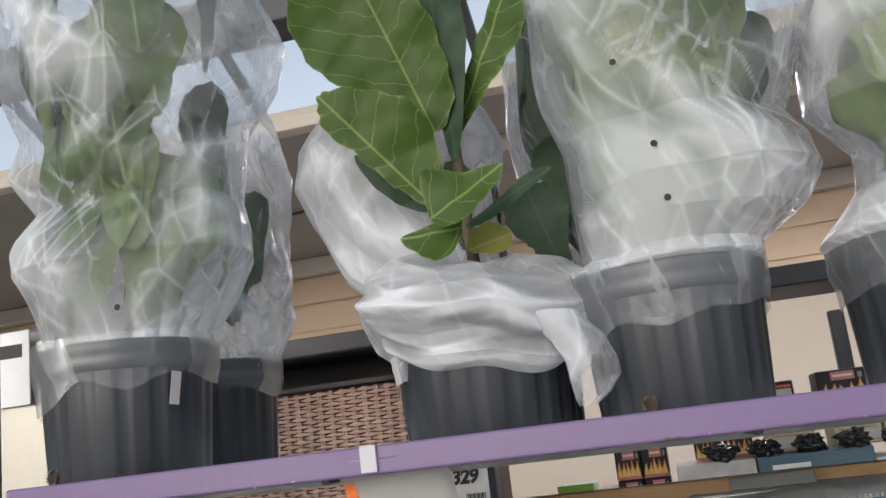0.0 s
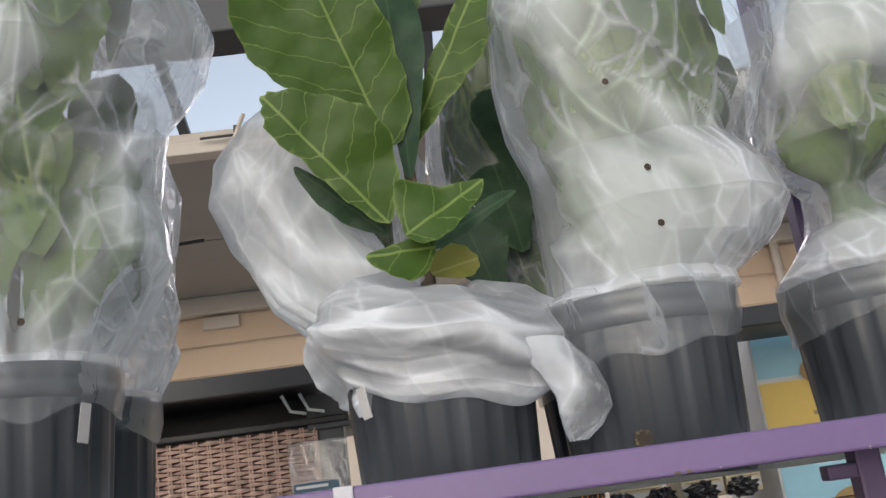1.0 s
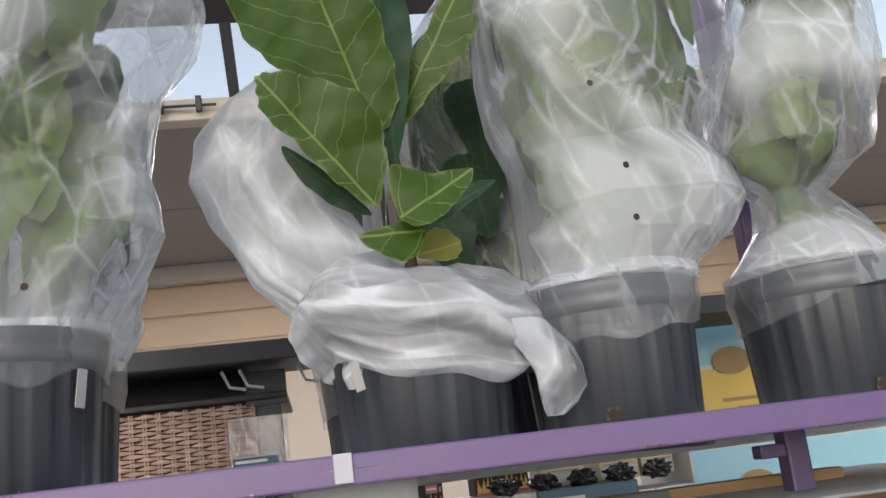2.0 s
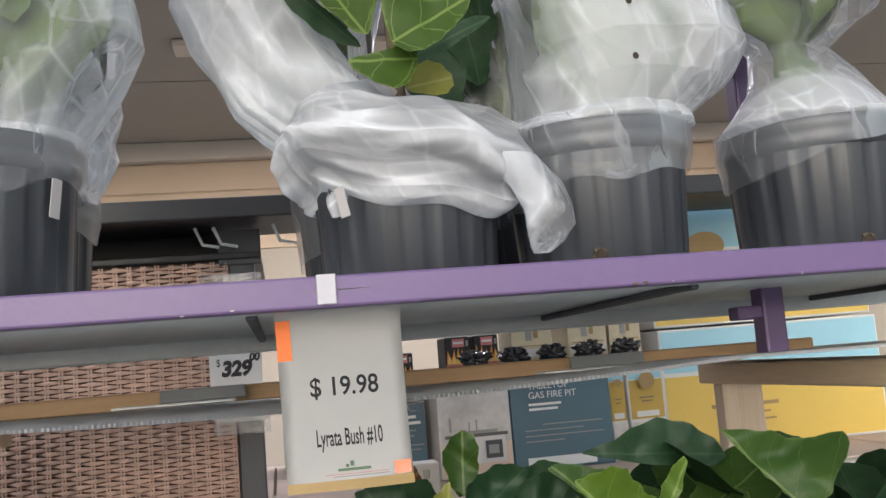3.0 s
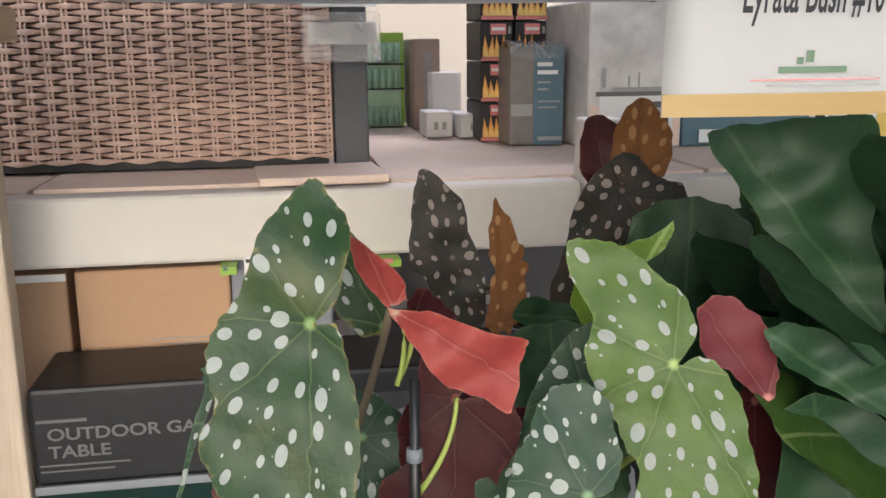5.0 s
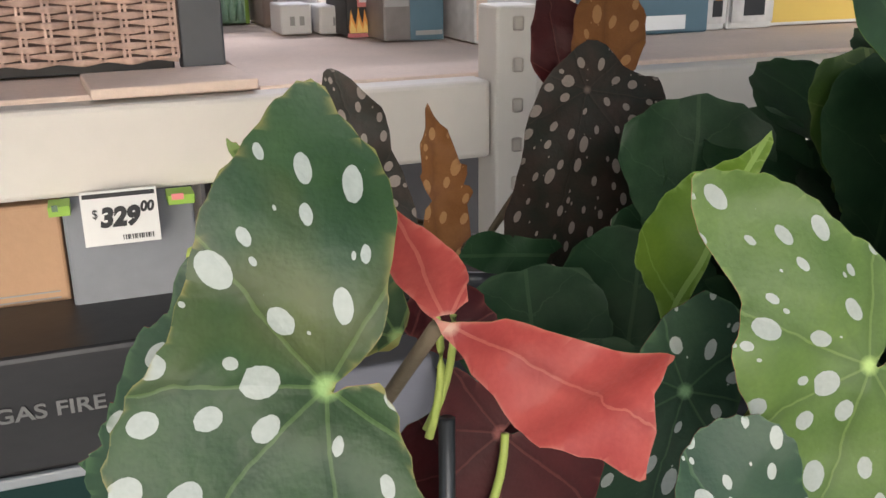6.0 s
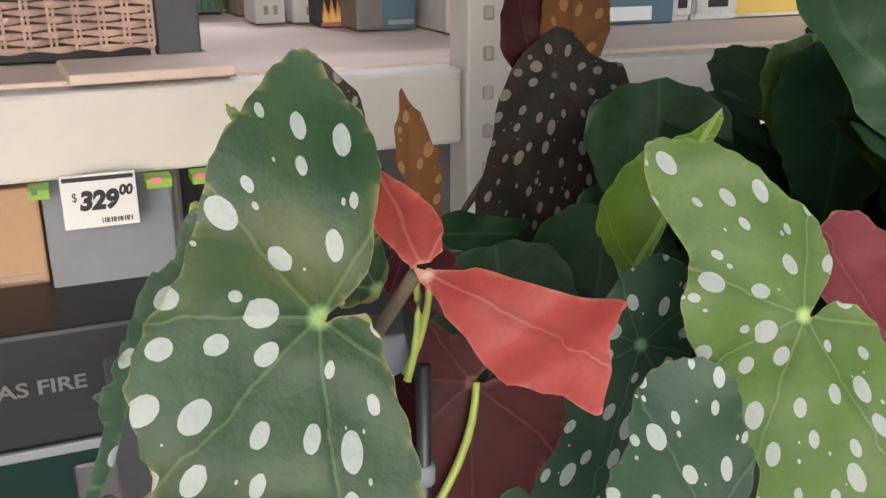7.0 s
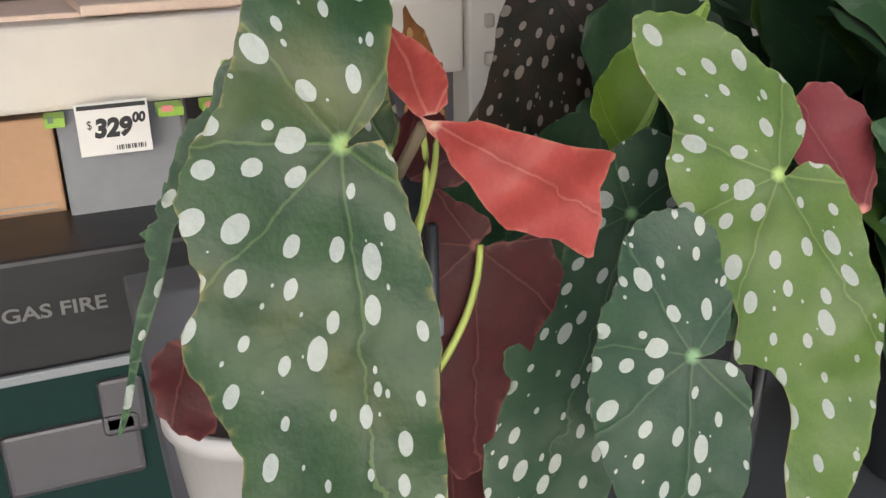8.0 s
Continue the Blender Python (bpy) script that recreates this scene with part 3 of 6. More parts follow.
conduit = thing("ceiling_conduit", (-0.55, 3.88, 3.05), "thin dark conduit with hangers under the ceiling edge", "conduit")
part("pipe", tube([(-0.74, 3.86, 3.06), (-0.37, 3.86, 3.06)], 0.006, 8), M_DARKMETAL, conduit)
part("hanger", tube([(-0.55, 3.82, 3.13), (-0.63, 3.86, 2.98)], 0.009, 8), M_TRIM, conduit, "pale hanging rod")
for x in (-0.59, -0.44):
    part("clamp", boxed(x - 0.012, x + 0.012, 3.85, 3.88, 3.035, 3.10, 0.003), M_DARKMETAL, conduit)
rods = thing("ceiling_rods", (-1.5, 5.0, 3.0), "thin dark steel rods hung under the ceiling", "rod")
part("rod", tube([(-1.02, 3.95, 2.99), (-1.75, 6.2, 2.99)], 0.012, 6), M_DARKMETAL, rods)
part("rod", tube([(-1.75, 5.1, 2.98), (-1.0, 5.0, 2.98)], 0.01, 6), M_DARKMETAL, rods)
# Two unseen fixtures, added behind the plants to brighten deck and wall.
for x in (0.1, 1.5):
    fx = thing("added_ceiling_light", (x, 4.6, 3.0), "unseen strip light added to brighten the rack goods", "ceiling light", "strip lights")
    part("housing", boxed(x - 0.62, x + 0.62, 4.52, 4.68, 2.985, 3.02, 0.006), M_TRIM, fx)
    lamp = new("fill_lamp", bpy.data.lights.new("fill_lamp", "AREA"))
    lamp.data.shape, lamp.data.size, lamp.data.size_y, lamp.data.energy, lamp.data.color = "RECTANGLE", 1.2, 0.12, 52.0, (1.0, 0.96, 1.05)
    lamp.matrix_world = Matrix.Translation((x, 4.6, 2.98))
junction = thing("junction_box", (-1.24, 6.47, 2.8), "small cream junction box on the siding", "junction box")
part("cover", boxed(-1.36, -1.12, 6.43, 6.482, 2.8, 2.88, 0.006), M_TRIM, junction)

# ---- purple display rack ----
rack = thing("display_rack", (0.2, 1.6, 0), "purple painted steel display rack with a grey pan shelf", "rack")
part("front_beam", boxed(-0.556, 1.2, 1.27, 1.3, 1.529, 1.562, 0.003), M_PURPLE, rack, "chipped purple front beam")
part("lip", boxed(-0.556, 1.2, 1.3, 1.33, 1.5295, 1.5345, 0.002), M_STEEL, rack)
part("shelf_pan", boxed(-0.84, 1.2, 1.302, 1.98, 1.535, 1.546, 0.002), M_STEEL, rack, "dull galvanized shelf pan")
part("rear_beam", boxed(-0.84, 1.2, 1.97, 2.0, 1.508, 1.545, 0.003), M_STEEL, rack)
for x in (-0.15, 0.36, 0.9):
    part("brace", boxed(x - 0.006, x + 0.006, 1.33, 1.97, 1.524, 1.534, 0.003), M_GREYLEG, rack)
for x, y, z in ((0.592, 1.6, 1.436), (1.16, 1.6, 0.0)):
    part("post", boxed(x, x + 0.036, y, y + 0.036, z, 2.6, 0.004), M_PURPLE, rack)
part("post", tube([(-0.87, 1.62, 0), (-0.87, 1.62, 2.6)], 0.02, 12), M_DARKMETAL, rack, "dark steel post")
part("bracket", boxed(0.55, 0.592, 1.6, 1.63, 1.49, 1.51, 0.003), M_PURPLE, rack)
rnd = random.Random(4)
for k in range(9):
    x, z = -0.5 + rnd.random() * 1.2, rnd.choice((1.526, 1.528, 1.56, 1.545))
    s = 0.0008 + rnd.random() * 0.0012
    part("chip", boxed(x, x + s * 2, 1.2692, 1.2704, z + 0.003, z + 0.003 + s, 0.0003), M_INKGREY if rnd.random() < 0.6 else M_DARKMETAL, rack)
for x in (0.26, 0.272):
    part("rivet", boxed(x, x + 0.006, 1.2685, 1.271, 1.530, 1.533, 0.001), M_STEM, rack)


# ---- potted figs on the rack ----
def nursery_pot(parent, cx, cy, z0=1.548, r=0.122, h=0.185):
    bm = bmesh.new()
    lathe(bm, [(0.002, z0), (r * 0.83, z0), (r * 0.86, z0 + 0.006), (r * 0.93, z0 + h * 0.8)], cx, cy, 192, 0.0028, 16)
    lathe(bm, [(r * 0.93, z0 + h * 0.8), (r * 0.975, z0 + h * 0.82), (r * 0.98, z0 + h * 0.88), (r * 0.965, z0 + h * 0.9), (r * 0.99, z0 + h * 0.92), (r, z0 + h * 0.96), (r, z0 + h), (r * 0.95, z0 + h), (r * 0.9, z0 + h * 0.8)], cx, cy, 96)
    pot = part("pot", bm, M_POT, parent, "fluted black plastic nursery pot", True)
    bm = bmesh.new()
    lathe(bm, [(0.001, z0 + h * 0.86), (r * 0.93, z0 + h * 0.85)], cx, cy, 32)
    part("soil", bm, M_POTIN, pot)
    return pot


def drain_hole(pot, cx, cy, x, z, r=0.1075):
    y = cy - math.sqrt(max(0.0, r * r - (x - cx) ** 2)) - 0.001
    a = math.atan2(x - cx, -(y - cy))
    bm = bmesh.new()
    bmesh.ops.create_circle(bm, cap_ends=True, radius=0.009, segments=20)
    bmesh.ops.transform(bm, matrix=Matrix.Translation((x, y, z)) @ pose(0, 0, 0, 90, 0, math.degrees(a)), verts=bm.verts[:])
    part("drain_hole", bm, M_POTIN, pot)
    for k in range(14):
        b, s = k * 0.45, 0.0007 + 0.0006 * (k % 3)
        part("soil_crumb", boxed(x + 0.0088 * math.cos(b) - s, x + 0.0088 * math.cos(b) + s, y - 0.002, y + 0.001, z + 0.0088 * math.sin(b) - s, z + 0.0088 * math.sin(b) + s, 0.0004), M_STEM, pot)


def crumple(p, seed, cell, steps=4):
    """Folds points over random families of planes, as crumpled film folds; gives an even height and how near a crease is, in metres."""
    rnd = np.random.RandomState(seed)
    q = p / cell
    for k in range(3):
        d = rnd.normal(size=3)
        q = q + 0.25 * np.sin(q @ d * 0.6 + rnd.uniform(0, 6))[:, None] * np.roll(d, 1) / np.linalg.norm(d)
    near = np.full(len(p), 9.0)
    for k in range(steps):
        d = rnd.normal(size=3)
        d /= np.linalg.norm(d)
        span = rnd.uniform(0.8, 1.9)
        t = q @ d + rnd.uniform(0, 2)
        u = np.mod(t, 2 * span)
        near = np.minimum(near, np.minimum(np.minimum(u, 2 * span - u), np.abs(u - span)))
        q = q + np.outer(np.minimum(u, 2 * span - u) - t, d)
    d = rnd.normal(size=3)
    h = q @ (d / np.linalg.norm(d))
    return (h - h.mean()) / h.std(), near * cell


def patches(p, seed, size):
    """A smooth mask in 0..1 that picks out parts of a sheet."""
    rnd = np.random.RandomState(seed)
    v = sum(np.sin(p @ (rnd.normal(size=3) * 2.2 / size) + rnd.uniform(0, 6)) for _ in range(4))
    return np.clip(0.5 + 0.45 * v, 0, 1)


def film_bag(parent, rings, cy, material, seed, deep=0.9, fold=0.017, sides=280, rows=230, name="bag", label="", closed=True, sharp=1.0, around=False):
    """A crumpled plastic sleeve round rings of (x, z, radius), with pulled pleats at its mouth and creased facets."""
    t = np.linspace(0, len(rings) - 1, rows + 1)
    k = np.minimum(t.astype(int), len(rings) - 2)
    f = (t - k)[:, None]
    f = f * f * (3 - 2 * f)
    r = np.array(rings, float)
    mid = r[k] * (1 - f) + r[k + 1] * f
    a = np.linspace(0, 2 * math.pi, sides, endpoint=False)
    ca, sa = np.cos(a), np.sin(a)
    flat = np.stack([(mid[:, 2:3] * ca), (mid[:, 2:3] * deep * sa), np.repeat(mid[:, 1:2], sides, 1)], -1).reshape(-1, 3)
    if around:
        p = flat * np.array((0.5, 0.5, 2.6)) + seed * 0.37
    else:
        p = flat * np.array((1.0, 1.0, 0.8)) + seed * 0.37

    def pulled(angle, sub_seed, cell, steps):
        """Facets drawn out along one slanting direction."""
        if around:
            return crumple(p, sub_seed, cell, steps)
        c, k = math.cos(angle), math.sin(angle)
        z = flat[:, 2] - 1.9
        q = np.stack([1.5 * (flat[:, 0] * c - z * k), flat[:, 1], 0.6 * (flat[:, 0] * k + z * c)], -1)
        return crumple(q + seed * 0.37, sub_seed, cell, steps)

    mix = np.clip(2.5 * patches(p, seed + 20, 0.3) - 0.75, 0, 1)
    ha, na = pulled(0.75, seed * 7 + 1, 0.06, 5)
    hb, nb = pulled(-0.6, seed * 7 + 2, 0.05, 5)
    h1, n1 = ha * mix + hb * (1 - mix), np.where(mix > 0.5, na, nb)
    h0, _ = crumple(p, seed * 7 + 4, 0.13, 3)
    h2, n2 = pulled(0.2, seed * 7 + 3, 0.026, 4)
    m1, m2 = patches(p, seed + 50, 0.16), patches(p, seed + 80, 0.11)
    up = flat[:, 2] - rings[0][1]
    mouth = np.exp(-up / 0.045) if closed and not around else np.zeros(len(up))
    turn = np.tile(a, rows + 1)
    pl = np.abs(np.sin(turn * 7 + 2.2 * np.sin(turn * 2 + seed) + up * 14))
    ends = np.minimum(1.0, np.repeat(np.arange(rows + 1), sides) / 6.0) if closed else 1.0
    d = fold * ends * (0.3 * h0 + 0.46 * sharp * (0.35 + 0.65 * m1) * h1 + 0.2 * sharp * (0.2 + 0.8 * m2) * h2 + 0.35 * mouth * pl + 0.1)
    # Nearness to a fold, later drawn as painted highlight streaks.
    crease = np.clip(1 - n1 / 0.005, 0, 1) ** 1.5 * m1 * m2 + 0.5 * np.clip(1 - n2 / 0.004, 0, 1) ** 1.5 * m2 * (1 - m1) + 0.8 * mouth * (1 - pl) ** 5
    layer = 0.5 * h1 * (0.4 + 0.6 * m1) + 0.35 * h2 * (0.3 + 0.7 * m2) + 0.2 * (m1 - 0.5)
    layer = 1.7 * (layer - layer[flat[:, 1] < 0].mean()) - 0.05 + 0.7 * mouth
    wide = np.tile(ca, rows + 1)
    out = np.stack([wide, np.tile(sa, rows + 1), 0.25 * np.tanh(h1)], -1)
    pos = flat + np.stack([np.repeat(mid[:, 0], sides), np.full(len(flat), cy), np.zeros(len(flat))], -1) + out * d[:, None]
    if around:
        pos[:, 2] += 0.011 * np.sin(2 * turn + 0.8) + 0.006 * np.sin(5 * turn + 2.0) - 0.01 * wide
        pos[:, 0] += wide * (0.008 + 0.008 * np.sin(3 * turn + 1.0) + 0.005 * np.sin(7 * turn))
    j = np.arange(sides)
    quad = np.stack([j, (j + 1) % sides, (j + 1) % sides + sides, j + sides], -1)
    quads = (np.arange(rows)[:, None, None] * sides + quad[None]).reshape(-1, 4)
    base = BASES[parent.name]
    me = bpy.data.meshes.new(name)
    me.from_pydata(pos.tolist(), [], quads.tolist())
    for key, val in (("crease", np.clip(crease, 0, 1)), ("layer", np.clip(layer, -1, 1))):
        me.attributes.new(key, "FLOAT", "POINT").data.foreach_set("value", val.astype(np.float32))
    me.polygons.foreach_set("use_smooth", np.ones(len(quads), bool))
    if material is M_BAG and deep > 0.75:
        me.polygons.foreach_set("material_index", np.tile(((j / sides > 0.06) & (j / sides < 0.44)).astype(np.int32), rows))
    ob = put_mesh(name, me, [material, M_BAGBACK], base)
    ob.parent = parent
    BASES[ob.name] = base
    return tagged(ob, label)


def bag_cuff(parent, cx, cy, seed, low, r=0.124):
    """The sleeve's lower hem, drawn tight over the pot's wall and cut ragged."""
    bm = bmesh.new()
    rows = []
    for i in range(9):
        row = []
        for j in range(96):
            a = 2 * math.pi * j / 96
            cut = low + 0.02 * noise.noise(Vector((math.cos(a) * 1.7 + seed, math.sin(a) * 1.7, 0.3))) + 0.022 * math.cos(a + 0.6)
            z = 1.742 - (1.742 - cut) * i / 8
            s = 0.1205 - 0.004 * min(1.0, max(0.0, (1.7 - z) / 0.012)) - 0.011 * max(0.0, 1.69 - z) / 0.14 + 0.0014 * noise.noise(Vector((a * 9, z * 60, seed)))
            row.append(bm.verts.new((cx + s * 1.035 * math.cos(a), cy + s * 1.035 * math.sin(a), z)))
        rows.append(row)
    for a, b in zip(rows, rows[1:]):
        for j in range(96):
            bm.faces.new((a[j], a[(j + 1) % 96], b[(j + 1) % 96], b[j]))
    part("sleeve_hem", bm, M_HEM, parent, "", True)


def fill_leaves(parent, cx, cy, rings, count, seed, mats=(F_PALE, F_BAGLEAF, F_BAGLEAF), size=0.175, snug=0.9):
    """Leaves pressed upright against the inside of a sleeve, most of them towards the aisle."""
    rnd = random.Random(seed)
    z0, z1 = rings[0][1] + 0.0, rings[-1][1] - 0.2
    part("stem", tube(bend((cx, cy, 1.70), (cx + 0.01, cy, z1 + 0.1), (0.008, 0, 0)), 0.008, 8, 0.6), M_STEM, parent, "", True)
    for k in range(count):
        z = z0 + (z1 - z0) * (k + 0.4 * rnd.random()) / count
        a = -math.pi / 2 + (0.05 + 0.85 * rnd.random()) * (1 if k % 2 else -1)
        if k % 4 == 3:
            a = rnd.random() * 3.1
        L = size * (0.85 + 0.55 * rnd.random())
        span = [r for r in rings if z - 0.05 <= r[1] <= z + L + 0.05] or [rings[-2]]
        bx = sum(r[0] for r in span) / len(span)
        br = min(r[2] - 0.6 * abs(r[0] - bx) for r in span)
        out = Vector((math.cos(a), math.sin(a) * 0.8, 0))
        reach = max(0.012, br * snug)
        tilt = (rnd.random() - 0.5) * 0.9
        side = Vector((-out.y, out.x, 0)).normalized()
        ob = set_leaf(parent, Vector((bx, cy, z)) + out * reach, Vector((0, 0, 1)) + side * tilt + out * 0.1, out + Vector((0, 0, 0.15)), L, L * 0.74, rnd.choice(mats), F_MID, seed * 31 + k, 0.003, 0.003, 0.03)
        base = BASES[parent.name]
        for q in ob.data.vertices:
            w = q.co + base
            lo = [r for r in rings if r[1] <= w.z] or [rings[0]]
            hi = [r for r in rings if r[1] > w.z] or [rings[-1]]
            f = 0.0 if hi[0][1] == lo[-1][1] else (w.z - lo[-1][1]) / (hi[0][1] - lo[-1][1])
            f = min(1.0, max(0.0, f))
            f = f * f * (3 - 2 * f)
            mx, mr = lo[-1][0] + (hi[0][0] - lo[-1][0]) * f, lo[-1][2] + (hi[0][2] - lo[-1][2]) * f
            dx, dy = w.x - mx, (w.y - cy) / 0.8
            far, room = math.hypot(dx, dy), max(0.008, mr - 0.028 - 0.0006 * (k % 6))
            if far > room:
                w.x, w.y = mx + dx * room / far, cy + dy * 0.8 * room / far
                q.co = w - base


def bagged_fig(cx, cy, rings, seed, label, hem, leaves=9, holes=(), snug=0.9):
    fig = thing("potted_fig", (cx, cy, 1.546), label, "potted plant", "bagged figs on the rack")
    pot = nursery_pot(fig, cx, cy)
    for x, z in holes:
        drain_hole(pot, cx, cy, x, z)
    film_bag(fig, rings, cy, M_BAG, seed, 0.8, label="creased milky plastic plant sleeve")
    bag_cuff(fig, cx, cy, seed, hem)
    fill_leaves(fig, cx, cy, rings, leaves, seed + 5, snug=snug)
    return fig


P1 = bagged_fig(-0.447, 1.385, [(-0.447, 1.73, 0.122), (-0.44, 1.745, 0.118), (-0.43, 1.79, 0.14), (-0.42, 1.845, 0.168), (-0.415, 1.885, 0.16), (-0.408, 1.925, 0.142), (-0.42, 1.98, 0.168), (-0.412, 2.03, 0.165), (-0.4, 2.09, 0.195), (-0.4, 2.15, 0.21), (-0.42, 2.25, 0.19), (-0.42, 2.38, 0.13), (-0.42, 2.46, 0.05)], 1,
                "fig in a black nursery pot wrapped in a milky plastic sleeve", 1.66, 24, [(-0.5, 1.571)])
part("tag", boxed(-0.349, -0.336, 1.325, 1.3265, 1.645, 1.688, 0.0003, pose(0, 0, 0, 0, 8, 55)), M_WHITEPOT, P1, "small white barcode tag")
P3 = bagged_fig(0.29, 1.435, [(0.29, 1.728, 0.12), (0.3, 1.75, 0.104), (0.325, 1.785, 0.13), (0.34, 1.83, 0.15), (0.338, 1.87, 0.15), (0.325, 1.91, 0.138), (0.33, 1.97, 0.16), (0.345, 2.04, 0.18), (0.35, 2.12, 0.185), (0.345, 2.22, 0.165), (0.345, 2.32, 0.12), (0.345, 2.4, 0.04)], 2,
                "fig in a fluted black pot under a creased milky sleeve", 1.655, 26, [(0.25, 1.571)])
P4 = bagged_fig(0.612, 1.46, [(0.612, 1.728, 0.12), (0.62, 1.76, 0.1), (0.62, 1.8, 0.075), (0.6, 1.852, 0.05), (0.615, 1.909, 0.115), (0.622, 1.97, 0.122), (0.65, 2.041, 0.128), (0.669, 2.09, 0.12), (0.69, 2.2, 0.11), (0.69, 2.34, 0.06)], 3,
                "bagged fig in a black pot beside the purple post", 1.69, 18, [(0.607, 1.571)])
P5 = bagged_fig(-0.49, 1.70, [(-0.49, 1.73, 0.118), (-0.47, 1.8, 0.13), (-0.46, 1.9, 0.13), (-0.46, 2.05, 0.14), (-0.46, 2.2, 0.1)], 5, "bagged fig standing behind another pot", 1.66, 6)
P6 = bagged_fig(0.032, 1.70, [(0.032, 1.73, 0.118), (-0.01, 1.8, 0.1), (-0.06, 1.87, 0.1), (-0.07, 1.95, 0.11), (-0.05, 2.03, 0.1), (-0.03, 2.1, 0.05)], 6, "bagged fig at the back of the rack", 1.64, 5)
P7 = bagged_fig(0.31, 1.72, [(0.31, 1.73, 0.118), (0.28, 1.8, 0.13), (0.24, 1.9, 0.14), (0.22, 2.05, 0.15), (0.22, 2.2, 0.14), (0.22, 2.32, 0.06)], 7, "bagged fig at the back of the rack", 1.66, 10)
for k, (a, b) in enumerate((((0.15, 1.6, 1.78), 0.15), ((0.19, 1.6, 1.86), 0.14), ((0.2, 1.6, 1.96), 0.16))):
    set_leaf(P7, a, (-0.25 + 0.1 * k, -0.1, 0.9), (0, -1, 0.2), b, 0.1, F_DARK, F_DARK, 70 + k)
for fig, x, y, z, lean, L in ((P1, -0.41, 1.3, 1.925, -0.1, 0.13), (P1, -0.37, 1.305, 1.775, 0.1, 0.13), (P1, -0.44, 1.305, 1.775, -0.25, 0.12), (P1, -0.44, 1.285, 2.05, 0.15, 0.16), (P1, -0.37, 1.285, 2.04, -0.1, 0.15),
                              (P3, 0.31, 1.355, 1.785, -0.35, 0.11), (P3, 0.37, 1.36, 1.79, 0.3, 0.11), (P3, 0.3, 1.345, 1.93, -0.05, 0.17), (P3, 0.38, 1.345, 1.95, 0.05, 0.16), (P4, 0.64, 1.42, 1.92, -0.1, 0.12)):
    set_leaf(fig, (x, y, z), (lean, 0.02, 1.0), (0.1, -1, 0.1), L, L * 0.68, F_BAGLEAF, F_MID, int(1000 * (x + z)), -0.012, 0.004, 0.03)
HOLES = ((P3, 0.271, 1.288, 1.969), (P3, 0.302, 1.296, 1.864), (P3, 0.307, 1.304, 1.8), (P1, -0.381, 1.262, 1.77))
for fig, x, y, z in HOLES:
    bm = bmesh.new()
    bmesh.ops.create_circle(bm, cap_ends=True, radius=0.0042, segments=14)
    bmesh.ops.transform(bm, matrix=Matrix.Translation((x, y, z)) @ pose(0, 0, 0, 90, 0, 8), verts=bm.verts[:])
    part("vent_hole", bm, M_POTIN, fig)

# the unwrapped fig
P2 = thing("potted_fig", (0.042, 1.43, 1.546), "fiddle-leaf fig with its plastic sleeve pulled down over the black pot", "potted plant", "bagged figs on the rack")
nursery_pot(P2, 0.042, 1.43)
part("stem", tube(bend((0.05, 1.44, 1.72), (0.035, 1.45, 2.35), (-0.006, 0, 0)), 0.009, 8, 0.7), M_STEM, P2, "", True)
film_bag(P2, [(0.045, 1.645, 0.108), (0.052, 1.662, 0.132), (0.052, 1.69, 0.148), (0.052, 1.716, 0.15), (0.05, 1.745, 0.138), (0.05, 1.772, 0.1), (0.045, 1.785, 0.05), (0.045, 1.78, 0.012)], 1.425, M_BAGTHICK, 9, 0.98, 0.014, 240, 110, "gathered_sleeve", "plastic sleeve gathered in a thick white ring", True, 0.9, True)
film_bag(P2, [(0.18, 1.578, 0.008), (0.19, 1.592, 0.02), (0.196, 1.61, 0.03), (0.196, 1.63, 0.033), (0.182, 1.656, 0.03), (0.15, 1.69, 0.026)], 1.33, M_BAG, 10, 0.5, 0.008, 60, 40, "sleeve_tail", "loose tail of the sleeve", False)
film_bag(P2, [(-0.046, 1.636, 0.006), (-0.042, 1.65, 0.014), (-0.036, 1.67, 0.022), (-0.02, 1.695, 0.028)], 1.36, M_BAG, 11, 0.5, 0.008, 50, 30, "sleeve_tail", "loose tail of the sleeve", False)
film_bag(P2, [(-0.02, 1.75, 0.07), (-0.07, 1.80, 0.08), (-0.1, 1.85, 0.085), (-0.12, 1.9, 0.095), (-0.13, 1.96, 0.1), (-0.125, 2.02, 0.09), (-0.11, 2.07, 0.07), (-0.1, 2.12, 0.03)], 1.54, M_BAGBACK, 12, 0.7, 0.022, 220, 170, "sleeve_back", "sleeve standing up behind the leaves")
part("tag", boxed(-0.05, -0.038, 1.325, 1.3262, 1.63, 1.665, 0.0003, pose(0, 0, 0, 0, -12, -35)), M_WHITEPOT, P2, "small white barcode tag")
leaf(P2, (0.02, 1.42, 1.97), (0.1, -0.98, -0.15), [(-14.7, 28.8), (-8.7, 26.8), (-1.2, 21.5), (2.2, 12.6), (3.0, 5.0), (0, 0.1), (-4.3, 3.7), (-11.2, 8.1), (-16.7, 13), (-18.4, 21.3)], F_PALE, F_PALE, (0, 0), (-9, 26), 0.02, 0.01, 21, "large leaf seen from its paler underside", 1.4, 0.2)
leaf(P2, (0.02, 1.4, 1.93), (0.1, -0.99, -0.1), [(-14.5, 11.8), (-8.6, 11.1), (-2.2, 8.0), (0.6, 1.6), (-1.4, -6), (-5.4, -3.5), (-10.5, 1.8), (-14.8, 6.4), (-15.4, 9.6)], F_PALE, F_PALE, (-1.4, -6), (-15, 11), 0.015, 0.008, 22, "", 1.4, 0.2)
